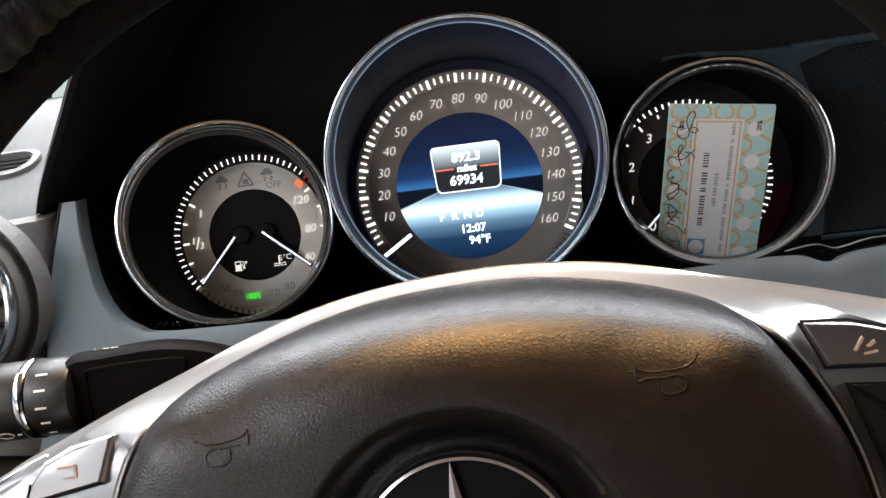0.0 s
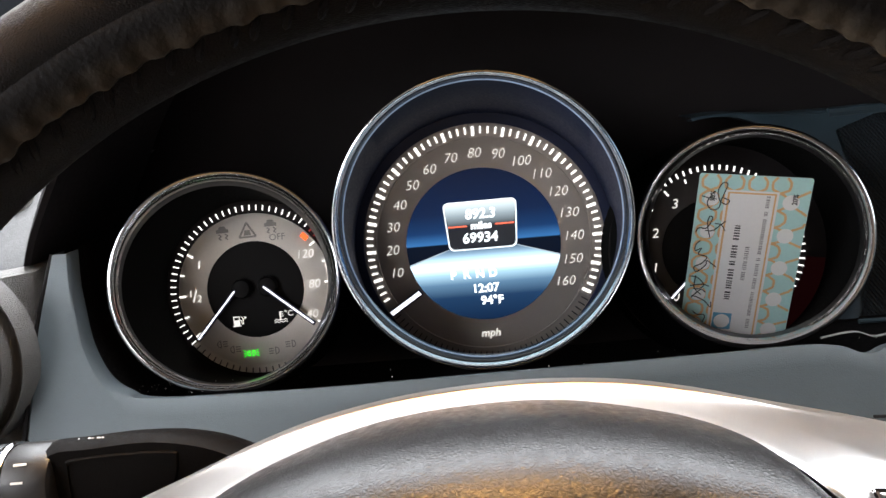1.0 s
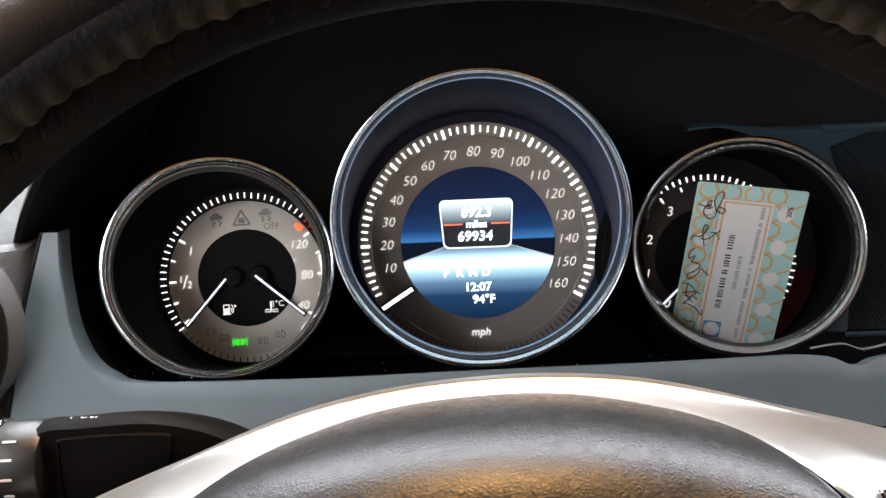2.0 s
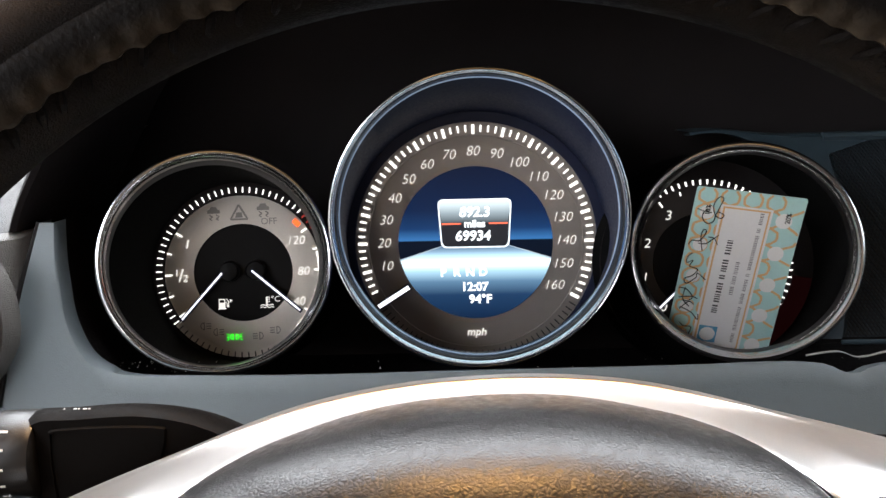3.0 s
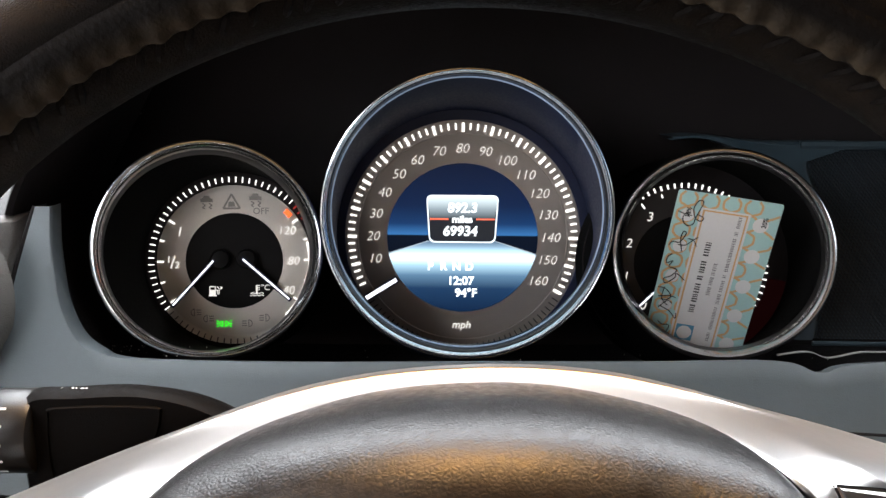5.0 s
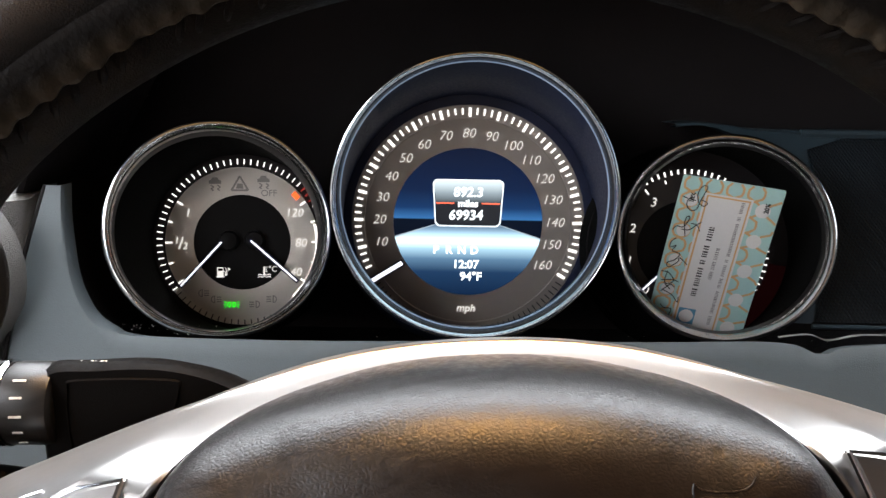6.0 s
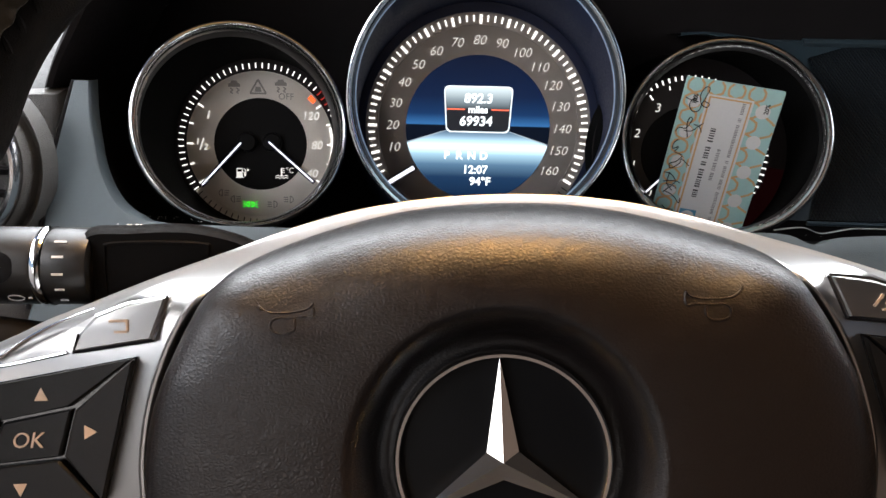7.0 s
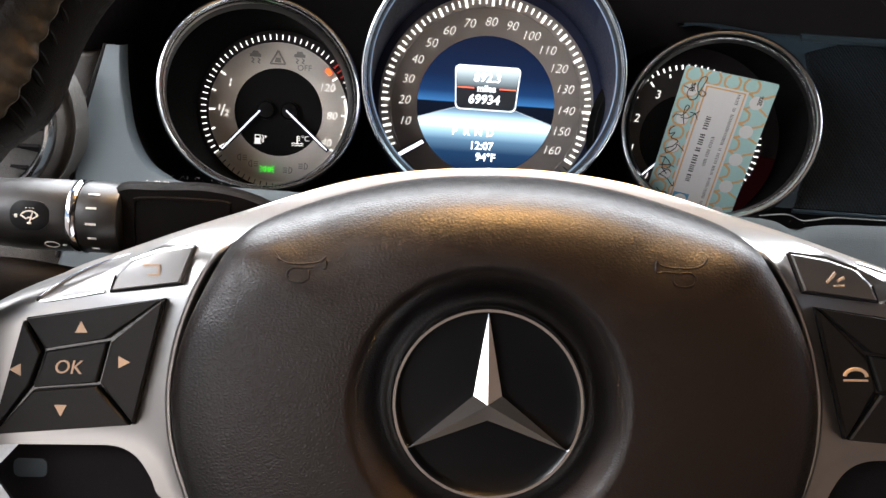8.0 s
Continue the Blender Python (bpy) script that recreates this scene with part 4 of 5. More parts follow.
    verts = [(0, 0, -0.0017)] + tips + dents + [(x, y, -0.0066) for x, y, z in tips] + [(x, y, -0.0066) for x, y, z in dents]
    faces = []
    for i in range(3):
        faces += [(0, 1 + i, 4 + i), (0, 4 + i, 1 + (i + 1) % 3), (1 + i, 7 + i, 10 + i, 4 + i), (4 + i, 10 + i, 7 + (i + 1) % 3, 1 + (i + 1) % 3)]
    part("emblem_star", verts, faces, CHROME, em, "chrome three-armed star", smooth=False)
    # silver spoke trim, from the pad's edge to its outer edge
    right = [(95.5, -36), (101.5, -33), (104, -27.5), (108.5, -21), (115, -17.8), (126, -17.6), (150, -18), (170, -19), (175, 0)] + ARC[::-1]
    inner_r = [(91.8, -34.5), (93.6, -29), (95, -25), (96.2, -21), (97, -17.5), (97.6, -14), (98, -10.5), (98.2, -7), (98.2, 0), (97, 9), (95, 17.5), (92.4, 25), (88.8, 33), (83.5, 41.5), (75.5, 50.5), (60.3, 58.4), (46.2, 62.6), (31.1, 65.9), (16, 67.7), (0, 68.2)]
    def full(lst, q=1.0):
        return spline([(x, y, 0) for x, y in lst] + [(-x * q, y, 0) for x, y in lst[-2::-1]], 4)
    o, i_ = full(right), full(inner_r, 0.984)
    loops = [[(q.x / 1000, q.y / 1000, trim_n(q.x / 1000, q.y / 1000) - 0.009) for q in i_]]
    # a bright rounded lip runs along the inner edge beside the pad
    for off, lift in ((0.0, -0.0012), (0.0003, 0.0001), (0.0009, 0.0008), (0.0016, 0.0009), (0.0022, 0.0003), (0.0027, 0.0)):
        lp = []
        for p, q in zip(i_, o):
            side_q = min(max((58 - p.y) / 20, 0), 1)
            m_ = (p + (q - p) * min(off * 1000 / max((q - p).length, 1e-6), 0.5 * off / 0.0027)) / 1000
            lp.append((m_.x, m_.y, trim_n(m_.x, m_.y) + (lift if lift < 0 else lift * (0.15 + 0.85 * side_q))))
        loops.append(lp)
    for s, lift in ((0.6, 0), (0.66, 0), (0.75, 0), (0.82, 0), (0.88, 0), (0.92, 0), (0.955, 0), (0.98, 0), (1.0, -0.001)):
        lp = []
        for p, q in zip(i_, o):
            m_ = p.lerp(q, s) / 1000
            lp.append((m_.x, m_.y, trim_n(m_.x, m_.y) + lift))
        loops.append(lp)
    loops.append([(q.x / 1000, q.y / 1000 + 0.0003, trim_n(q.x / 1000, q.y / 1000) - 0.006) for q in o])
    loops.append([(q.x / 1000, q.y / 1000 - 0.004, trim_n(q.x / 1000, q.y / 1000) - 0.02) for q in o])
    v, f = loft(loops, closed=False)
    part("spoke_trim", v, f, SILVER, w, "satin silver spoke trim")
    # dark shell behind the trim
    shell = [(0, 66), (40, 64), (80, 52), (120, 38), (160, 16), (166, -6), (150, -24), (118, -30), (104, -50), (88, -74), (60, -92), (40, -130), (34, -166), (0, -166)]
    sl = [p / 1000 for p in spline([(x, y, 0) for x, y in shell] + [(-x, y, 0) for x, y in shell[-2:0:-1]], 4, closed=True)]
    loops = [[(p.x * s, p.y * s, z) for p in sl] for s, z in ((0.7, -0.11), (0.85, -0.1), (0.97, -0.075), (0.985, -0.066), (0.9, -0.058))]
    v, f = loft(loops, cap0=True, cap1=True)
    part("back_shell", v, f, BLACK, w, "black plastic back shell")
    for side in (-1, 1):
        poly = [(side * x / 1000, y / 1000) for x, y in ((100, -36), (106, -23), (114, -19), (150, -19.5), (160, -30), (140, -58), (108, -84), (90, -64))]
        v, f = prism(poly, -0.05, -0.022, 0.003)
        part("lower_spoke", v, f, BLACK, w, "black lower spoke cover")
        v, f = prism([(x, y) for x, y in rounded(0.011, 0.006, 0.002, 4, side * 0.146, -0.0275)], -0.0225, -0.0215)
        part("lamp_mark", v, f, NAVY, w)

    # buttons
    def patch(name, poly, lift, thick, mat, parent, label="", inset=0.0007, flat=None):
        cx, cy = sum(p[0] for p in poly) / len(poly), sum(p[1] for p in poly) / len(poly)
        def h(x, y):
            return trim_n(x, y) if flat is None else flat
        inn = [(x + (cx - x) * inset / max(math.hypot(x - cx, y - cy), 1e-6), y + (cy - y) * inset / max(math.hypot(x - cx, y - cy), 1e-6)) for x, y in poly]
        lp = [[(x, y, h(x, y) + lift - thick) for x, y in poly], [(x, y, h(x, y) + lift - inset * 0.6) for x, y in poly], [(x, y, h(x, y) + lift) for x, y in inn]]
        v, f = loft(lp)
        v.append((cx, cy, h(cx, cy) + lift))
        n0, c = 2 * len(poly), len(v) - 1
        f += [(n0 + i, n0 + (i + 1) % len(poly), c) for i in range(len(poly))]
        return part(name, v, f, mat, parent, label, sharp=25)

    def shrink(poly, d):
        cx, cy = sum(p[0] for p in poly) / len(poly), sum(p[1] for p in poly) / len(poly)
        return [(x + (cx - x) * d / math.hypot(x - cx, y - cy), y + (cy - y) * d / math.hypot(x - cx, y - cy)) for x, y in poly]

    A, B, C_, D = (97, 28.7), (141, 22.5), (150, -14.4), (106.7, -11)
    a, b, c, d = (112.2, 15), (132.7, 12.5), (136.2, 1.4), (115.6, 3.5)
    for side in (1, -1):
        if side < 0:
            A, B, C_, D = (98.4, 28.6), (142, 22), (152.5, -14.4), (108.2, -10.6)
            a, b, c, d = (115.3, 15.6), (136, 12.3), (140, 0.2), (118.8, 1.9)
        sc = lambda pts: [(side * x / 1000, y / 1000) for x, y in pts]
        FL = -0.0125
        patch("button_well", sc([A, B, C_, D]), 0.0, 0.012, GLOSS_BLACK, w, flat=FL - 0.0005)
        for nm, poly in (("upper", [A, B, b, a]), ("outer", [B, C_, c, b]), ("lower", [C_, D, d, c]), ("inner", [D, A, a, d]), ("middle", [a, b, c, d])):
            btn = patch("key", sc(shrink(poly, 0.9)), 0.0016 if nm != "middle" else 0.001, 0.003, BUTTON, w, "black rubber button", flat=FL)
            top = FL + (0.0016 if nm != "middle" else 0.001)
            s_ = 0.0019
            if side < 0:
                tri = {"upper": (-123.8, 19.2, 90), "outer": (-144, 6.2, 180), "lower": (-130.4, -5.8, 270), "inner": (-111, 9.0, 0)}
                if nm in tri:
                    x, y, q = tri[nm]
                    pts = [(x / 1000 + s_ * r_ * math.cos(radians(q + t_)), y / 1000 + s_ * r_ * math.sin(radians(q + t_))) for r_, t_ in ((1.15, 0), (1.2, 125), (1.2, 235))]
                    v, f = prism(pts, top - 0.0003, top + 0.0002)
                    part("symbol", v, f, PRINT, btn, "tan arrow print", smooth=False)
                else:
                    lettering("symbol", "OK", 0.0060, -0.1278, 0.0072, top + 0.0002, PRINT, btn, 0.2, "tan letters", turn=-1)
            elif nm == "inner":
                x, y = 0.1088, 0.0085
                ps = [pipe([(x + 0.0032 * math.cos(radians(t_)), y + 0.0022 * math.sin(radians(t_)), top) for t_ in range(0, 181, 20)], 0.0006, 6), bar(x - 0.0036, y - 0.0012, x + 0.0036, y - 0.0012, 0.0006, top - 0.0002, top + 0.0002)]
                v, f = merged(ps)
                part("symbol", v, f, PRINT, btn, "tan handset print", smooth=False)
        poly = [(89.8, 44.6), (93.6, 33.2), (116, 30.5), (114.2, 35.2), (110, 40), (101, 43.2)]
        key = patch("key", sc(poly), 0.0012, 0.003, SILVER, w, "silver spoke button", inset=0.0012)
        rim_ = sc(poly + poly[:1])
        v, f = pipe([(x, y, trim_n(x, y) + 0.0006) for x, y in rim_[:2]], 0.0007, 6)
        part("bright_edge", v, f, CHROME, key)
        v, f = pipe([(x, y, trim_n(x, y) + 0.0004) for x, y in [rim_[0], rim_[-2], rim_[-3]]], 0.0006, 6)
        part("bright_edge", v, f, CHROME, key)
        v, f = pipe([(x, y, trim_n(x, y) + 0.0003) for x, y in rim_[1:4]], 0.0006, 6)
        part("gap", v, f, BLACK, key)
        groove = [Vector((side * p.x / 1000, p.y / 1000)) for p in spline([(118, 30.3, 0), (138, 27, 0), (136, 30, 0), (127, 36.2, 0), (119, 39.6, 0), (112.5, 41.6, 0)], 4)]
        v, f = pipe([(p.x, p.y, trim_n(p.x, p.y) + 0.0001) for p in groove], 0.0005, 6)
        part("groove", v, f, BEZEL, w, "worn button edge")
        # small worn print on the button
        x, y = side * 0.1025, 0.0370
        z = trim_n(x, y) + 0.0014
        if side < 0:
            ps = [bar(x - 0.003, y + 0.0016, x + 0.002, y + 0.0016, 0.0007, z - 0.0006, z), bar(x + 0.002, y + 0.0018, x + 0.002, y - 0.0014, 0.0007, z - 0.0006, z), bar(x + 0.002, y - 0.0014, x - 0.0016, y - 0.0014, 0.0007, z - 0.0006, z)]
        else:
            ps = [bar(x - 0.002, y - 0.001, x + 0.0005, y + 0.002, 0.0008, z - 0.0006, z), bar(x + 0.001, y - 0.0004, x + 0.003, y + 0.0006, 0.0008, z - 0.0006, z), bar(x, y - 0.002, x + 0.0032, y - 0.0018, 0.0006, z - 0.0006, z)]
        v, f = merged(ps)
        part("symbol", v, f, PRINT, key, "worn tan print", smooth=False)
    return w


wheel()


# ---- steering column cover and the stalk ----
def column():
    t = thing("column_cover", pose(0, 0, 0), "dark brown-black plastic steering column cover", "column cover")
    outline = [(-0.160, -0.0300), (-0.144, -0.0285), (-0.123, -0.0272), (-0.108, -0.0288), (-0.095, -0.0325), (-0.08, -0.04), (-0.05, -0.055), (0.05, -0.06), (0.1, -0.075), (0.1, -0.15), (-0.13, -0.15), (-0.158, -0.12), (-0.163, -0.075), (-0.164, -0.04)]
    outline = [(0.009 + (x - 0.009) * 0.953, 0.077 + (z - 0.077) * 0.953) for x, z in outline]
    pts = spline([(x, z, 0) for x, z in outline], 4, closed=True)
    cx, cz = -0.05, -0.085
    loops = []
    for s, y, dz in ((0.9, -0.11, -0.035), (1.0, -0.162, -0.006), (1.0, -0.176, 0), (0.992, -0.181, 0), (0.972, -0.1835, 0), (0.6, -0.1835, 0)):
        loops.append([(cx + (p.x - cx) * s, y, cz + (p.y - cz) * s + dz) for p in pts])
    v, f = loft(loops, cap0=True, cap1=True)
    part("shell", v, f, COLUMN, t)
    poly = [(-0.147, -0.0335), (-0.113, -0.0325), (-0.1085, -0.036), (-0.113, -0.05), (-0.122, -0.068), (-0.147, -0.07), (-0.1515, -0.06), (-0.1515, -0.038)]
    o = [(0.009 + (p.x - 0.009) * 0.953, 0.077 + (p.y - 0.077) * 0.953) for p in spline([(x, z, 0) for x, z in poly], 4, closed=True)]
    c0 = (-0.13, -0.05)
    loops = [[(c0[0] + (x - c0[0]) * s, y, c0[1] + (z - c0[1]) * s) for x, z in o] for s, y in ((1.0, -0.1822), (1.0, -0.1838), (0.98, -0.1844), (0.955, -0.1844), (0.945, -0.1836), (0.5, -0.1836))]
    v, f = loft(loops, cap1=True)
    part("blank_plate", v, f, COLUMN, t, "blank plate")


def stalk():
    m = pose(-0.1655, -0.177, -0.0404, 0, -90, 0) @ pose(0, 0, 0, 4, 0, 0)
    t = thing("indicator_stalk", m, "dark plastic indicator and wiper stalk with chrome ring", "stalk")
    def oval(r, h, e=1.0):
        return [(r * 1.045 * math.cos(2 * math.pi * i / 40), r * 1.045 * e * math.sin(2 * math.pi * i / 40), h) for i in range(40)]
    v, f = loft([oval(0.012, -0.016), oval(0.0140, -0.0155), oval(0.0145, -0.014), oval(0.0145, -0.001), oval(0.0143, 0.0006), oval(0.012, 0.0007)], cap0=True)
    part("collar", v, f, STALK, t, "collar with pale position marks")
    v, f = loft([oval(0.013, 0.0008), oval(0.0149, 0.0009), oval(0.0153, 0.002), oval(0.0153, 0.0032), oval(0.0149, 0.0042), oval(0.013, 0.0043)])
    part("ring", v, f, CHROME, t, "chrome ring")
    v, f = loft([oval(0.012, 0.0045), oval(0.0143, 0.0046), oval(0.0146, 0.006), oval(0.0145, 0.028), oval(0.0138, 0.033), oval(0.0138, 0.12), oval(0.01, 0.13)], cap1=True)
    part("handle", v, f, STALK, t, "dark plastic handle")
    for ang_, ln in ((38, 0.0045), (62, 0.0042), (87, 0.0042), (111, 0.0035), (135, 0.003)):
        v, f = prism([(-ln / 2, -0.0004), (ln / 2, -0.0004), (ln / 2, 0.0004), (-ln / 2, 0.0004)], 0, 0.0003)
        part("mark", v, f, PALE, t, "pale mark", m=pose(0, 0, -0.0058, 0, 0, -ang_) @ pose(0.0151, 0, 0, 0, 90, 0), smooth=False)
    # wiper symbol on a dark window
    o = rounded(0.016, 0.012, 0.0055, 6)
    v, f = prism(o, -0.0004, 0.0004, 0.0003)
    win = part("symbol_window", v, f, DIAL_BLACK, t, m=pose(0, 0, 0.0185, 0, 0, -78) @ pose(0.0149, 0, 0, 0, 90, 0))
    fan = [(0.0042 * math.cos(radians(q)), 0.0042 * math.sin(radians(q)) - 0.0024, 0.0005) for q in range(35, 146, 10)] + [(0.0015 * math.cos(radians(q)), 0.0015 * math.sin(radians(q)) - 0.0024, 0.0005) for q in range(145, 34, -22)]
    ps = [pipe(fan + fan[:1], 0.0003, 5), pipe([(0, -0.0032, 0.0005), (0.0012, 0.0012, 0.0005)], 0.0003, 5), pipe([(-0.0008, -0.0032, 0.0005), (0.0008, -0.0032, 0.0005)], 0.0004, 5)]
    ps += [pipe([(x, 0.0028, 0.0005), (x, 0.0031, 0.0005)], 0.0003, 5) for x in (-0.0014, 0.0, 0.0014)] + [pipe([(-0.0058, -0.0004, 0.0005), (-0.0048, -0.0004, 0.0005)], 0.0008, 6)]
    v, f = merged(ps)
    part("symbol", v, f, PALE, win, "pale wiper symbol", smooth=False)
    v, f = merged([pipe([(0.003 * math.cos(radians(q)), 0.0018 * math.sin(radians(q)), 0.0002) for q in range(0, 361, 30)], 0.0003, 5), pipe([(0.0045, 0, 0.0002), (0.006, 0, 0.0002)], 0.0004, 5)])
    part("symbol", v, f, DIM, t, "worn grey symbol", m=pose(0, 0, 0.0115, 0, 0, -128) @ pose(0.0153, 0, 0, 0, 90, 0), smooth=False)


def lower_lever():
    t = thing("cruise_lever", pose(-0.14, -0.172, -0.082), "short dark plastic lever below the indicator stalk", "stalk")
    path = spline([(0.0, 0.0, 0.0), (-0.022, -0.014, 0.009), (-0.05, -0.024, 0.0135), (-0.085, -0.03, 0.0155), (-0.115, -0.033, 0.0165)], 5)
    n_ = len(path)
    v, f = pipe(path, [0.0075 + 0.0055 * min(1, 2.2 * i / n_) - (0.004 if i == n_ - 1 else 0.0) for i in range(n_)], 20)
    part("handle", v, f, COLUMN, t, "dark plastic handle")
    v, f = pipe([path[11] + (path[12] - path[11]) * k for k in (0.0, 0.12, 0.36, 0.48)], [0.0126, 0.0132, 0.0132, 0.0126], 20)
    part("ring", v, f, BAND, t, "satin grey ring")


column()
stalk()
lower_lever()


# ---- business card tucked into the right-hand gauge ----
def card():
    rv = Vector((0.2005, 0.1263, -0.1068))
    m = Matrix.Translation((0.107, -0.0497, 0.0349)) @ Matrix.Rotation(rv.length, 4, rv.normalized()) @ pose(0, 0, 0, 90)
    t = thing("business_card", m, "aqua and orange patterned business card tucked into the rev counter", "card")
    W_, L = 0.0508, 0.0889
    aqua = surface("aqua_card_print", (0.41, 0.65, 0.64), 0.45, var=0.05, scale=60)
    tan = surface("orange_card_print", (0.68, 0.42, 0.20), 0.45, var=0.06)
    paper = surface("white_card_print", (0.74, 0.74, 0.74), 0.45, var=0.03, scale=60)
    grey = surface("grey_card_print", (0.22, 0.22, 0.23), 0.5, var=0.05)
    blue = surface("blue_card_print", (0.10, 0.33, 0.52), 0.45, var=0.05)
    o = [(x + W_ / 2, y - L / 2) for x, y in rounded(W_, L, 0.0012, 3)]
    v, f = prism(o, -0.00035, 0.0)
    part("sheet", v, f, aqua, t, "aqua card stock", smooth=False)
    # lattice of orange curves
    period, ps = 0.0168, []
    for col in range(5):
        for s in (1, -1):
            x0 = 0.0425 - 0.0105 * col
            pts = []
            for i in range(45):
                y = -0.0005 - 0.0879 * i / 44
                ph = 2 * math.pi * (y + 0.0124) / period
                x = x0 - 0.00525 * s + 0.0042 * s * math.tanh(2.2 * math.cos(ph)) 
                pts.append((min(max(x, 0.0004), W_ - 0.0004), y))
            for (xa, ya), (xb, yb) in zip(pts, pts[1:]):
                if (xa > 0.001 or xb > 0.001) and (xa < W_ - 0.001 or xb < W_ - 0.001):
                    ps.append(bar(xa, ya + 0.0001, xb, yb - 0.0001, 0.00115, 0.0, 0.00006))
    v, f = merged(ps)
    part("lattice_print", v, f, tan, t, "orange lattice print", smooth=False)
    for x, y, r in [(0.0425, -0.0124 - 0.0168 * i, 0.0038) for i in range(5)] + [(0.0068, -0.0124 - 0.0168 * i, 0.0034) for i in range(5)]:
        v, f = prism([(x + r * math.cos(2 * math.pi * i / 28), y + r * math.sin(2 * math.pi * i / 28)) for i in range(28)], 0.00006, 0.00011)
        part("dot_print", v, f, paper, t, smooth=False)
    def block(x0, y0, x1, y1, z, mat, name, label=""):
        v, f = prism([(x0, y0), (x1, y0), (x1, y1), (x0, y1)], z - 0.00004, z)
        return part(name, v, f, mat, t, label, smooth=False)
    block(0.0127, -0.0855, 0.0368, -0.0075, 0.00016, paper, "label_print", "white label area")
    block(0.0138, -0.0846, 0.0357, -0.0084, 0.0002, tan, "label_print")
    block(0.0147, -0.0838, 0.0349, -0.0092, 0.00024, paper, "label_print")
    block(0.0152, -0.0812, 0.0242, -0.0722, 0.00028, blue, "logo_print", "blue square mark")
    v, f = prism([(0.0197 + 0.0038 * math.cos(2 * math.pi * i / 28), -0.0767 + 0.0038 * math.sin(2 * math.pi * i / 28)) for i in range(28)], 0.00028, 0.00032)
    part("logo_print", v, f, paper, t, smooth=False)
    # lines of print as bars, running up the card
    rnd = random.Random(4)
    for x, h, pitch, words, mat in ((0.0205, 0.0027, 0.0021, ((-0.0645, -0.0605), (-0.0585, -0.0475), (-0.0458, -0.0435), (-0.0418, -0.0345), (-0.0325, -0.0245)), INK), (0.0264, 0.0019, 0.0015, ((-0.0535, -0.0487), (-0.0478, -0.0432), (-0.0423, -0.0350)), grey), (0.0322, 0.0017, 0.00135, ((-0.0795, -0.0740), (-0.0727, -0.0590), (-0.0577, -0.0520), (-0.0507, -0.0440), (-0.0427, -0.0405), (-0.0392, -0.0208), (-0.0195, -0.0168), (-0.0155, -0.0097)), grey)):
        for y0, y1 in words:
            y = y0
            while y < y1 - 0.0004:
                w_ = pitch * rnd.uniform(0.2, 0.42)
                block(x - h / 2, y, x + h / 2, y + w_, 0.00029, mat, "print_bar")
                y += w_ + pitch * rnd.uniform(0.25, 0.45)
    for x, y, body in ((0.0441, -0.0107, "20%"), (0.0070, -0.0108, "10%")):
        lettering("percentage_print", body, 0.0032, x, y, 0.0002, INK, t, turn=90, thick=0.00008, bold=0.00008)
    # pen strokes along the margin
    strokes = []
    for pts in ([(2.1, 11.1), (5.4, 12), (9, 12.4)],
                [(8, 10.6), (5.5, 12.3), (5.2, 15.3), (7.6, 17.9), (10.5, 16.7), (11.1, 13.1), (12.3, 8.5), (13.1, 4.6), (10.8, 4.3), (9.2, 8.5), (10.7, 13.2), (13.7, 14.7), (14.9, 12.8), (11.7, 11.5)],
                [(1.5, 29.8), (2.8, 27.5), (6, 27.5), (7.6, 25.2), (8.5, 22), (7, 21.4), (6.5, 25.3), (8.4, 32)],
                [(5.8, 28.7), (9.5, 28.4), (12.5, 25.4), (14.7, 23.2)], [(9.9, 24.8), (12.9, 25.3), (14.9, 28.2)],
                [(4.2, 34.1), (2.4, 36.3), (2.5, 39.4), (5.3, 37.9), (4.1, 41.2), (6.8, 41.8), (8.4, 42.8), (6.3, 46.1), (3, 48.2), (4.4, 50.6), (8.3, 46.8), (8.6, 44.4), (13.2, 47.5)],
                [(1.2, 53.3), (5.1, 53.7), (8.7, 57.4), (6.8, 59.9), (4, 59.9)], [(2.3, 58.5), (7.7, 57.3), (11.2, 58)],
                [(3.6, 64.8), (7.4, 60.3), (10, 61.5)], [(3.8, 63.7), (9.5, 65.9), (13.4, 69.6), (13.2, 66.6)], [(4.4, 52.8), (4.3, 59.2), (8, 62.9)],
                [(5.1, 72.3), (7.4, 74.1), (11.3, 74.4), (9.7, 80.4), (7.1, 82)], [(5.5, 76.6), (8.6, 80), (11.4, 81.4)]):
        strokes.append(pipe(spline([(x / 1000, -y / 1000, 0.0003) for x, y in pts], 5), 0.00026, 5))
    v, f = merged(strokes)
    part("pen_scrawl", v, f, INK, t, "black pen scrawl")


card()


# ---- dust on the ledge below the gauges ----
rnd = random.Random(11)
specks = []
for x, w in ((-0.1385, 0.0003), (-0.1346, 0.0006), (-0.1334, 0.0003), (-0.1312, 0.0008), (-0.1297, 0.0004)):
    # scuffs along the column cover's upper edge
    specks.append(([(x - w, -0.1820, -0.0220), (x + w, -0.1820, -0.0220), (x + w * 0.7, -0.1815, -0.0218), (x - w * 0.6, -0.1815, -0.0218), (x, -0.1823, -0.0219), (x, -0.1812, -0.0219)], [(0, 1, 4), (1, 2, 4), (2, 3, 4), (3, 0, 4), (1, 0, 5), (2, 1, 5), (3, 2, 5), (0, 3, 5)]))
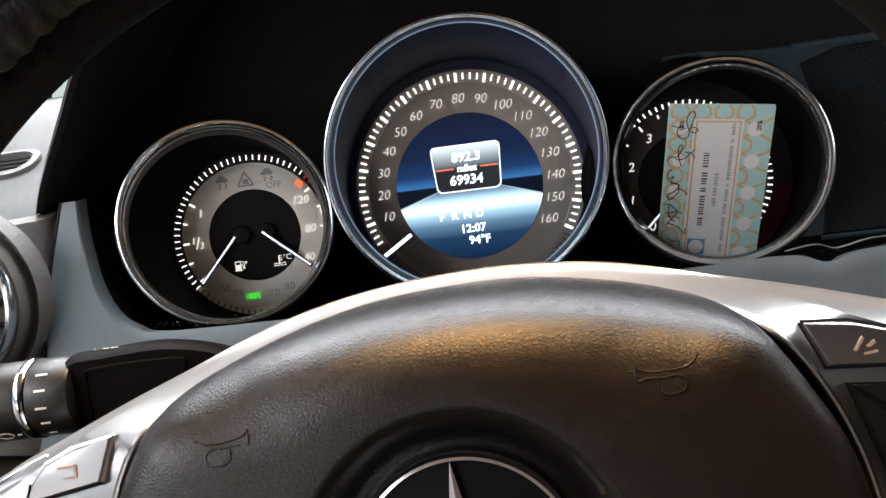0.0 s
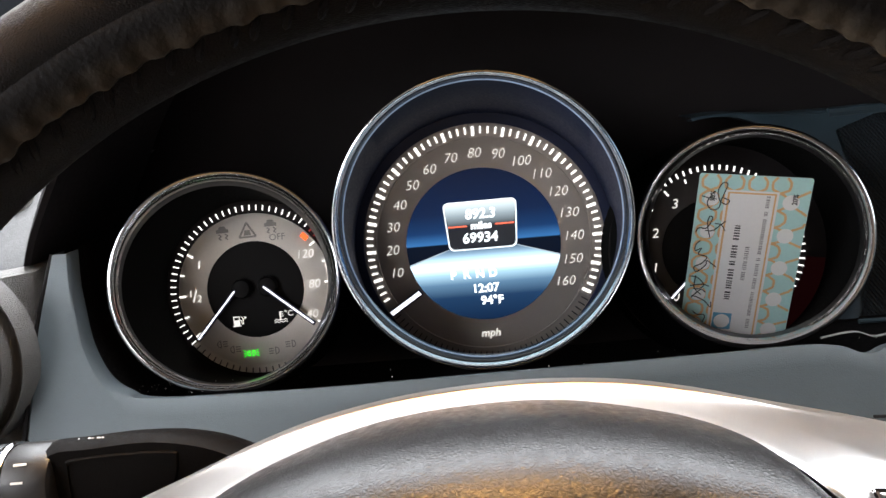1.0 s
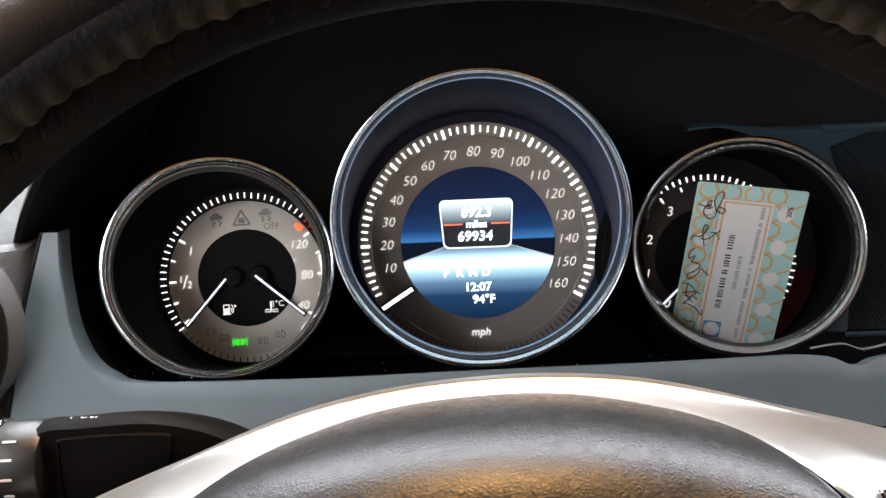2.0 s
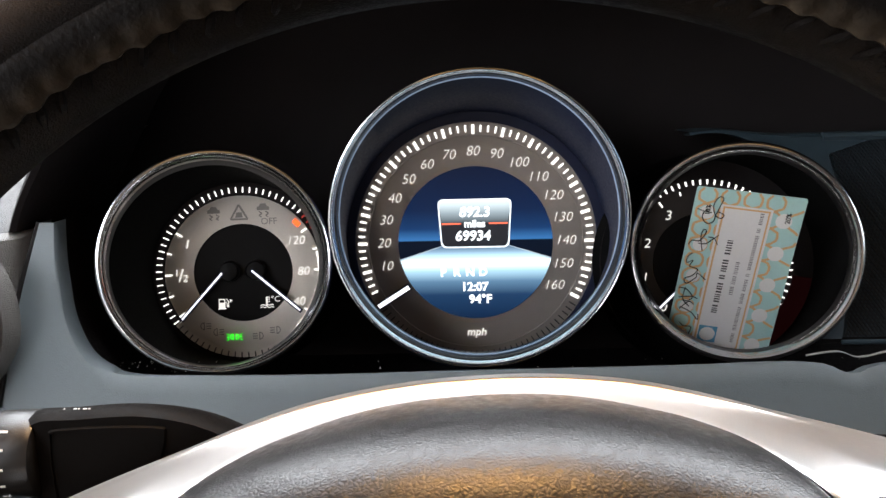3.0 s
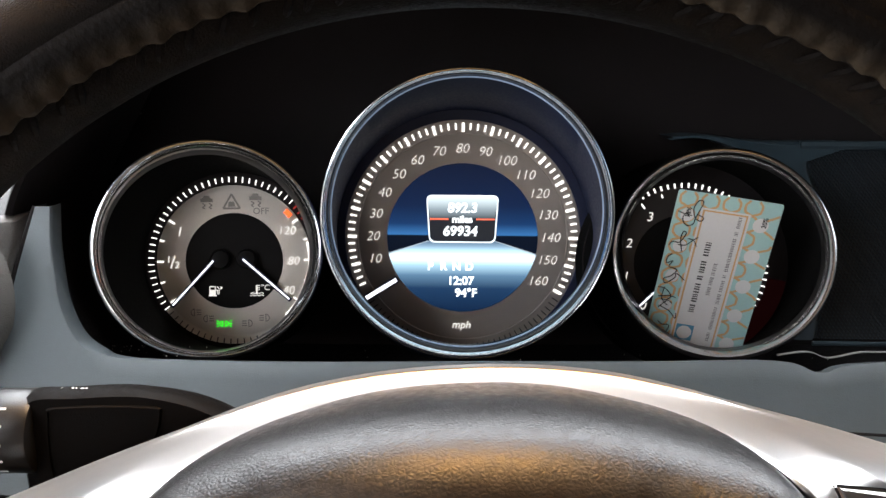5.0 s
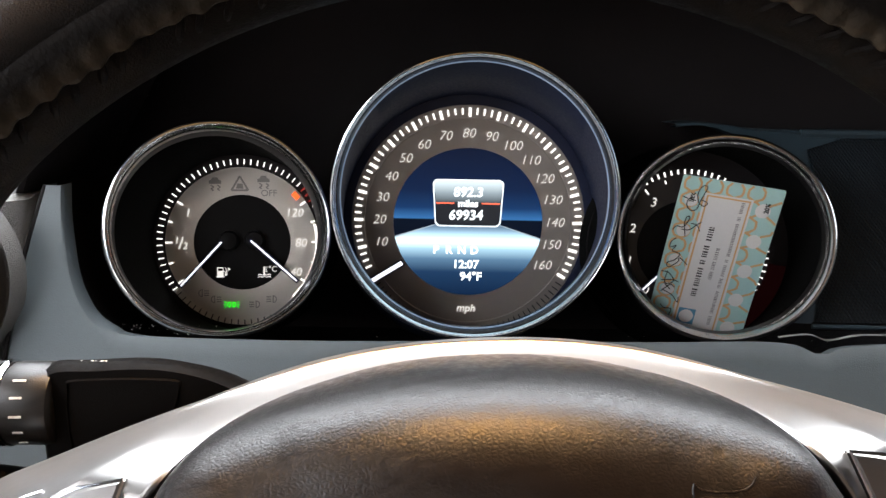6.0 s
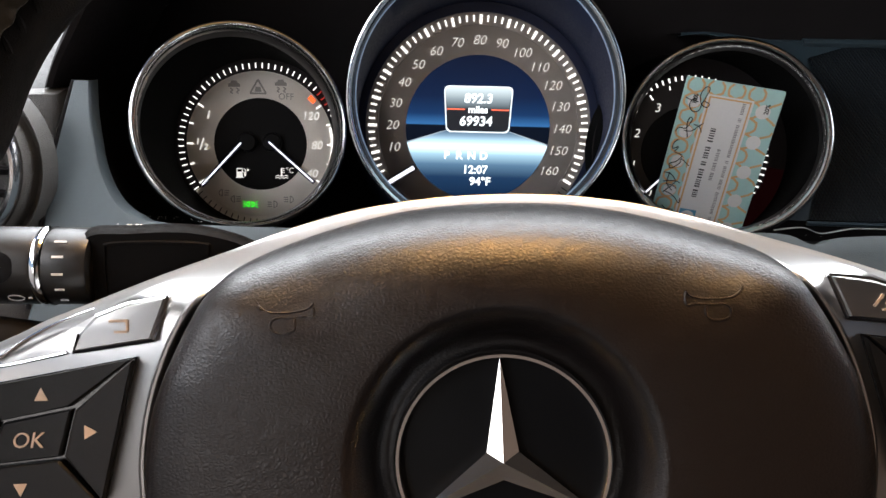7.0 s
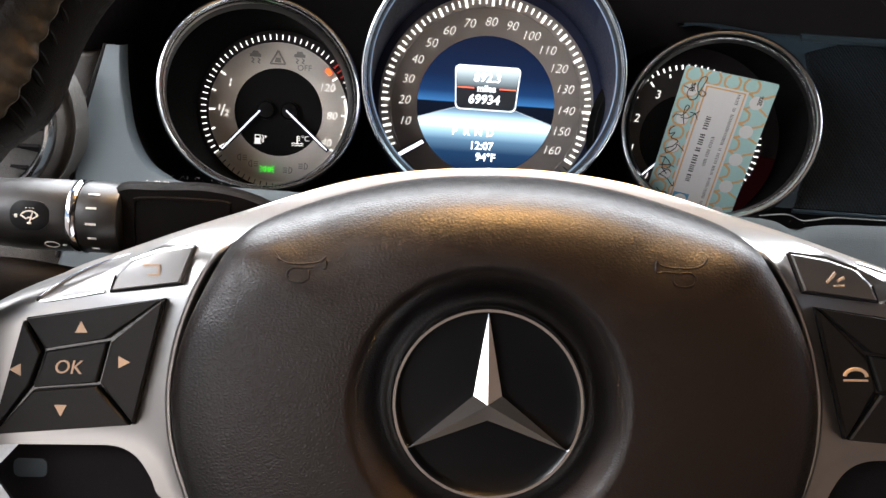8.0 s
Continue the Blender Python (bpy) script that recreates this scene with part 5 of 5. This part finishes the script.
for i in range(70):
    x = rnd.choice((rnd.uniform(-0.175, -0.13), rnd.uniform(-0.19, 0.2)))
    q = rnd.random()
    s = rnd.uniform(0.00008, 0.00022)
    if q < 0.6:
        p = Vector((x, fascia_y(-0.04) + rnd.uniform(0.006, 0.03), -0.0405))
        p.z = -0.0398 - 0.12 * (p.y - fascia_y(-0.04) - 0.003)
    else:
        z = rnd.uniform(-0.09, -0.045)
        p = fascia_point(x, z, -0.0002)
    specks.append(([(p.x - s * 1.6, p.y, p.z - s), (p.x + s * 1.6, p.y, p.z - s), (p.x + s, p.y, p.z + s), (p.x - s, p.y, p.z + s), (p.x, p.y - s, p.z), (p.x, p.y + s, p.z)], [(0, 1, 4), (1, 2, 4), (2, 3, 4), (3, 0, 4), (1, 0, 5), (2, 1, 5), (3, 2, 5), (0, 3, 5)]))
v, f = merged(specks)
tagged(part("dust", v, f, PALE), "pale dust specks lying on the dash panel", "dust", kind="stuff")


# ---- the rest of the cabin, plain: floor, doors, roof, back ----
def slab(name, x0, y0, z0, x1, y1, z1, mat, label, category):
    v = [(x, y, z) for x in (x0, x1) for y in (y0, y1) for z in (z0, z1)]
    f = [(0, 1, 3, 2), (4, 6, 7, 5), (0, 4, 5, 1), (2, 3, 7, 6), (0, 2, 6, 4), (1, 5, 7, 3)]
    return tagged(part(name, v, f, mat, smooth=False), label, category, kind="structure")


# Added panel that carries the roof glow; no lamp is seen there.
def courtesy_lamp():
    t = thing("courtesy_lamp", pose(0.05, -0.29, 0.46, 180, 0, 0), "unseen warm glowing panel added under the roof lining", "lamp")
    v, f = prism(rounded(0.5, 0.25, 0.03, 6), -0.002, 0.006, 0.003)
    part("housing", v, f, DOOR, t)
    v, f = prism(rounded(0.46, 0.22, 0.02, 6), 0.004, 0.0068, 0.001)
    part("glow_face", v, f, lit("warm_panel_glow", (1.0, 0.55, 0.19), 0.4), t, "added warm glowing face")


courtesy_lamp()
slab("floor", -0.75, -2.0, -0.75, 1.15, 0.65, -0.7, CABIN, "dark carpeted cabin floor", "floor")
slab("wall_driver_door", -0.72, -1.05, -0.7, -0.66, 0.62, 0.03, PALE_TRIM, "pale grey door trim below the window", "door")
# Unseen rear door, cut low so that the lowered side lamp clears it.
slab("wall_rear_door", -0.72, -2.0, -0.7, -0.66, -1.05, -0.15, PALE_TRIM, "unseen pale grey rear door trim, low for the side lamp", "door")
slab("wall_passenger_door", 1.06, -0.9, -0.7, 1.12, 0.62, 0.03, CABIN, "dark door trim below the window", "door")
# Both unseen: raised to keep sky off the wheel, tan to warm reflections.
slab("wall_passenger_rear", 1.06, -2.0, -0.7, 1.12, -0.9, 0.44, TAN_TRIM, "unseen tan side wall added over the rear window opening", "wall")
slab("wall_back", -0.72, -2.06, -0.7, 1.12, -2.0, 0.44, TAN_TRIM, "unseen tan rear wall raised over the window opening", "wall")
slab("wall_bulkhead", -0.72, 0.62, -0.7, 1.12, 0.68, 0.05, CABIN, "dark bulkhead under the dash", "wall")
slab("ceiling", -0.72, -2.06, 0.46, 1.12, -0.16, 0.5, ROOF, "tan cloth roof lining", "roof")
slab("wall_pillar", -0.74, 0.08, 0.03, -0.6, 0.62, 0.6, CABIN, "dark windscreen pillar trim", "pillar")
slab("ground", -60, -60, -1.05, 60, 60, -1.0, surface("grey_tarmac", (0.12, 0.12, 0.12), 0.9, var=0.2, scale=2), "grey tarmac outside the car", "ground")
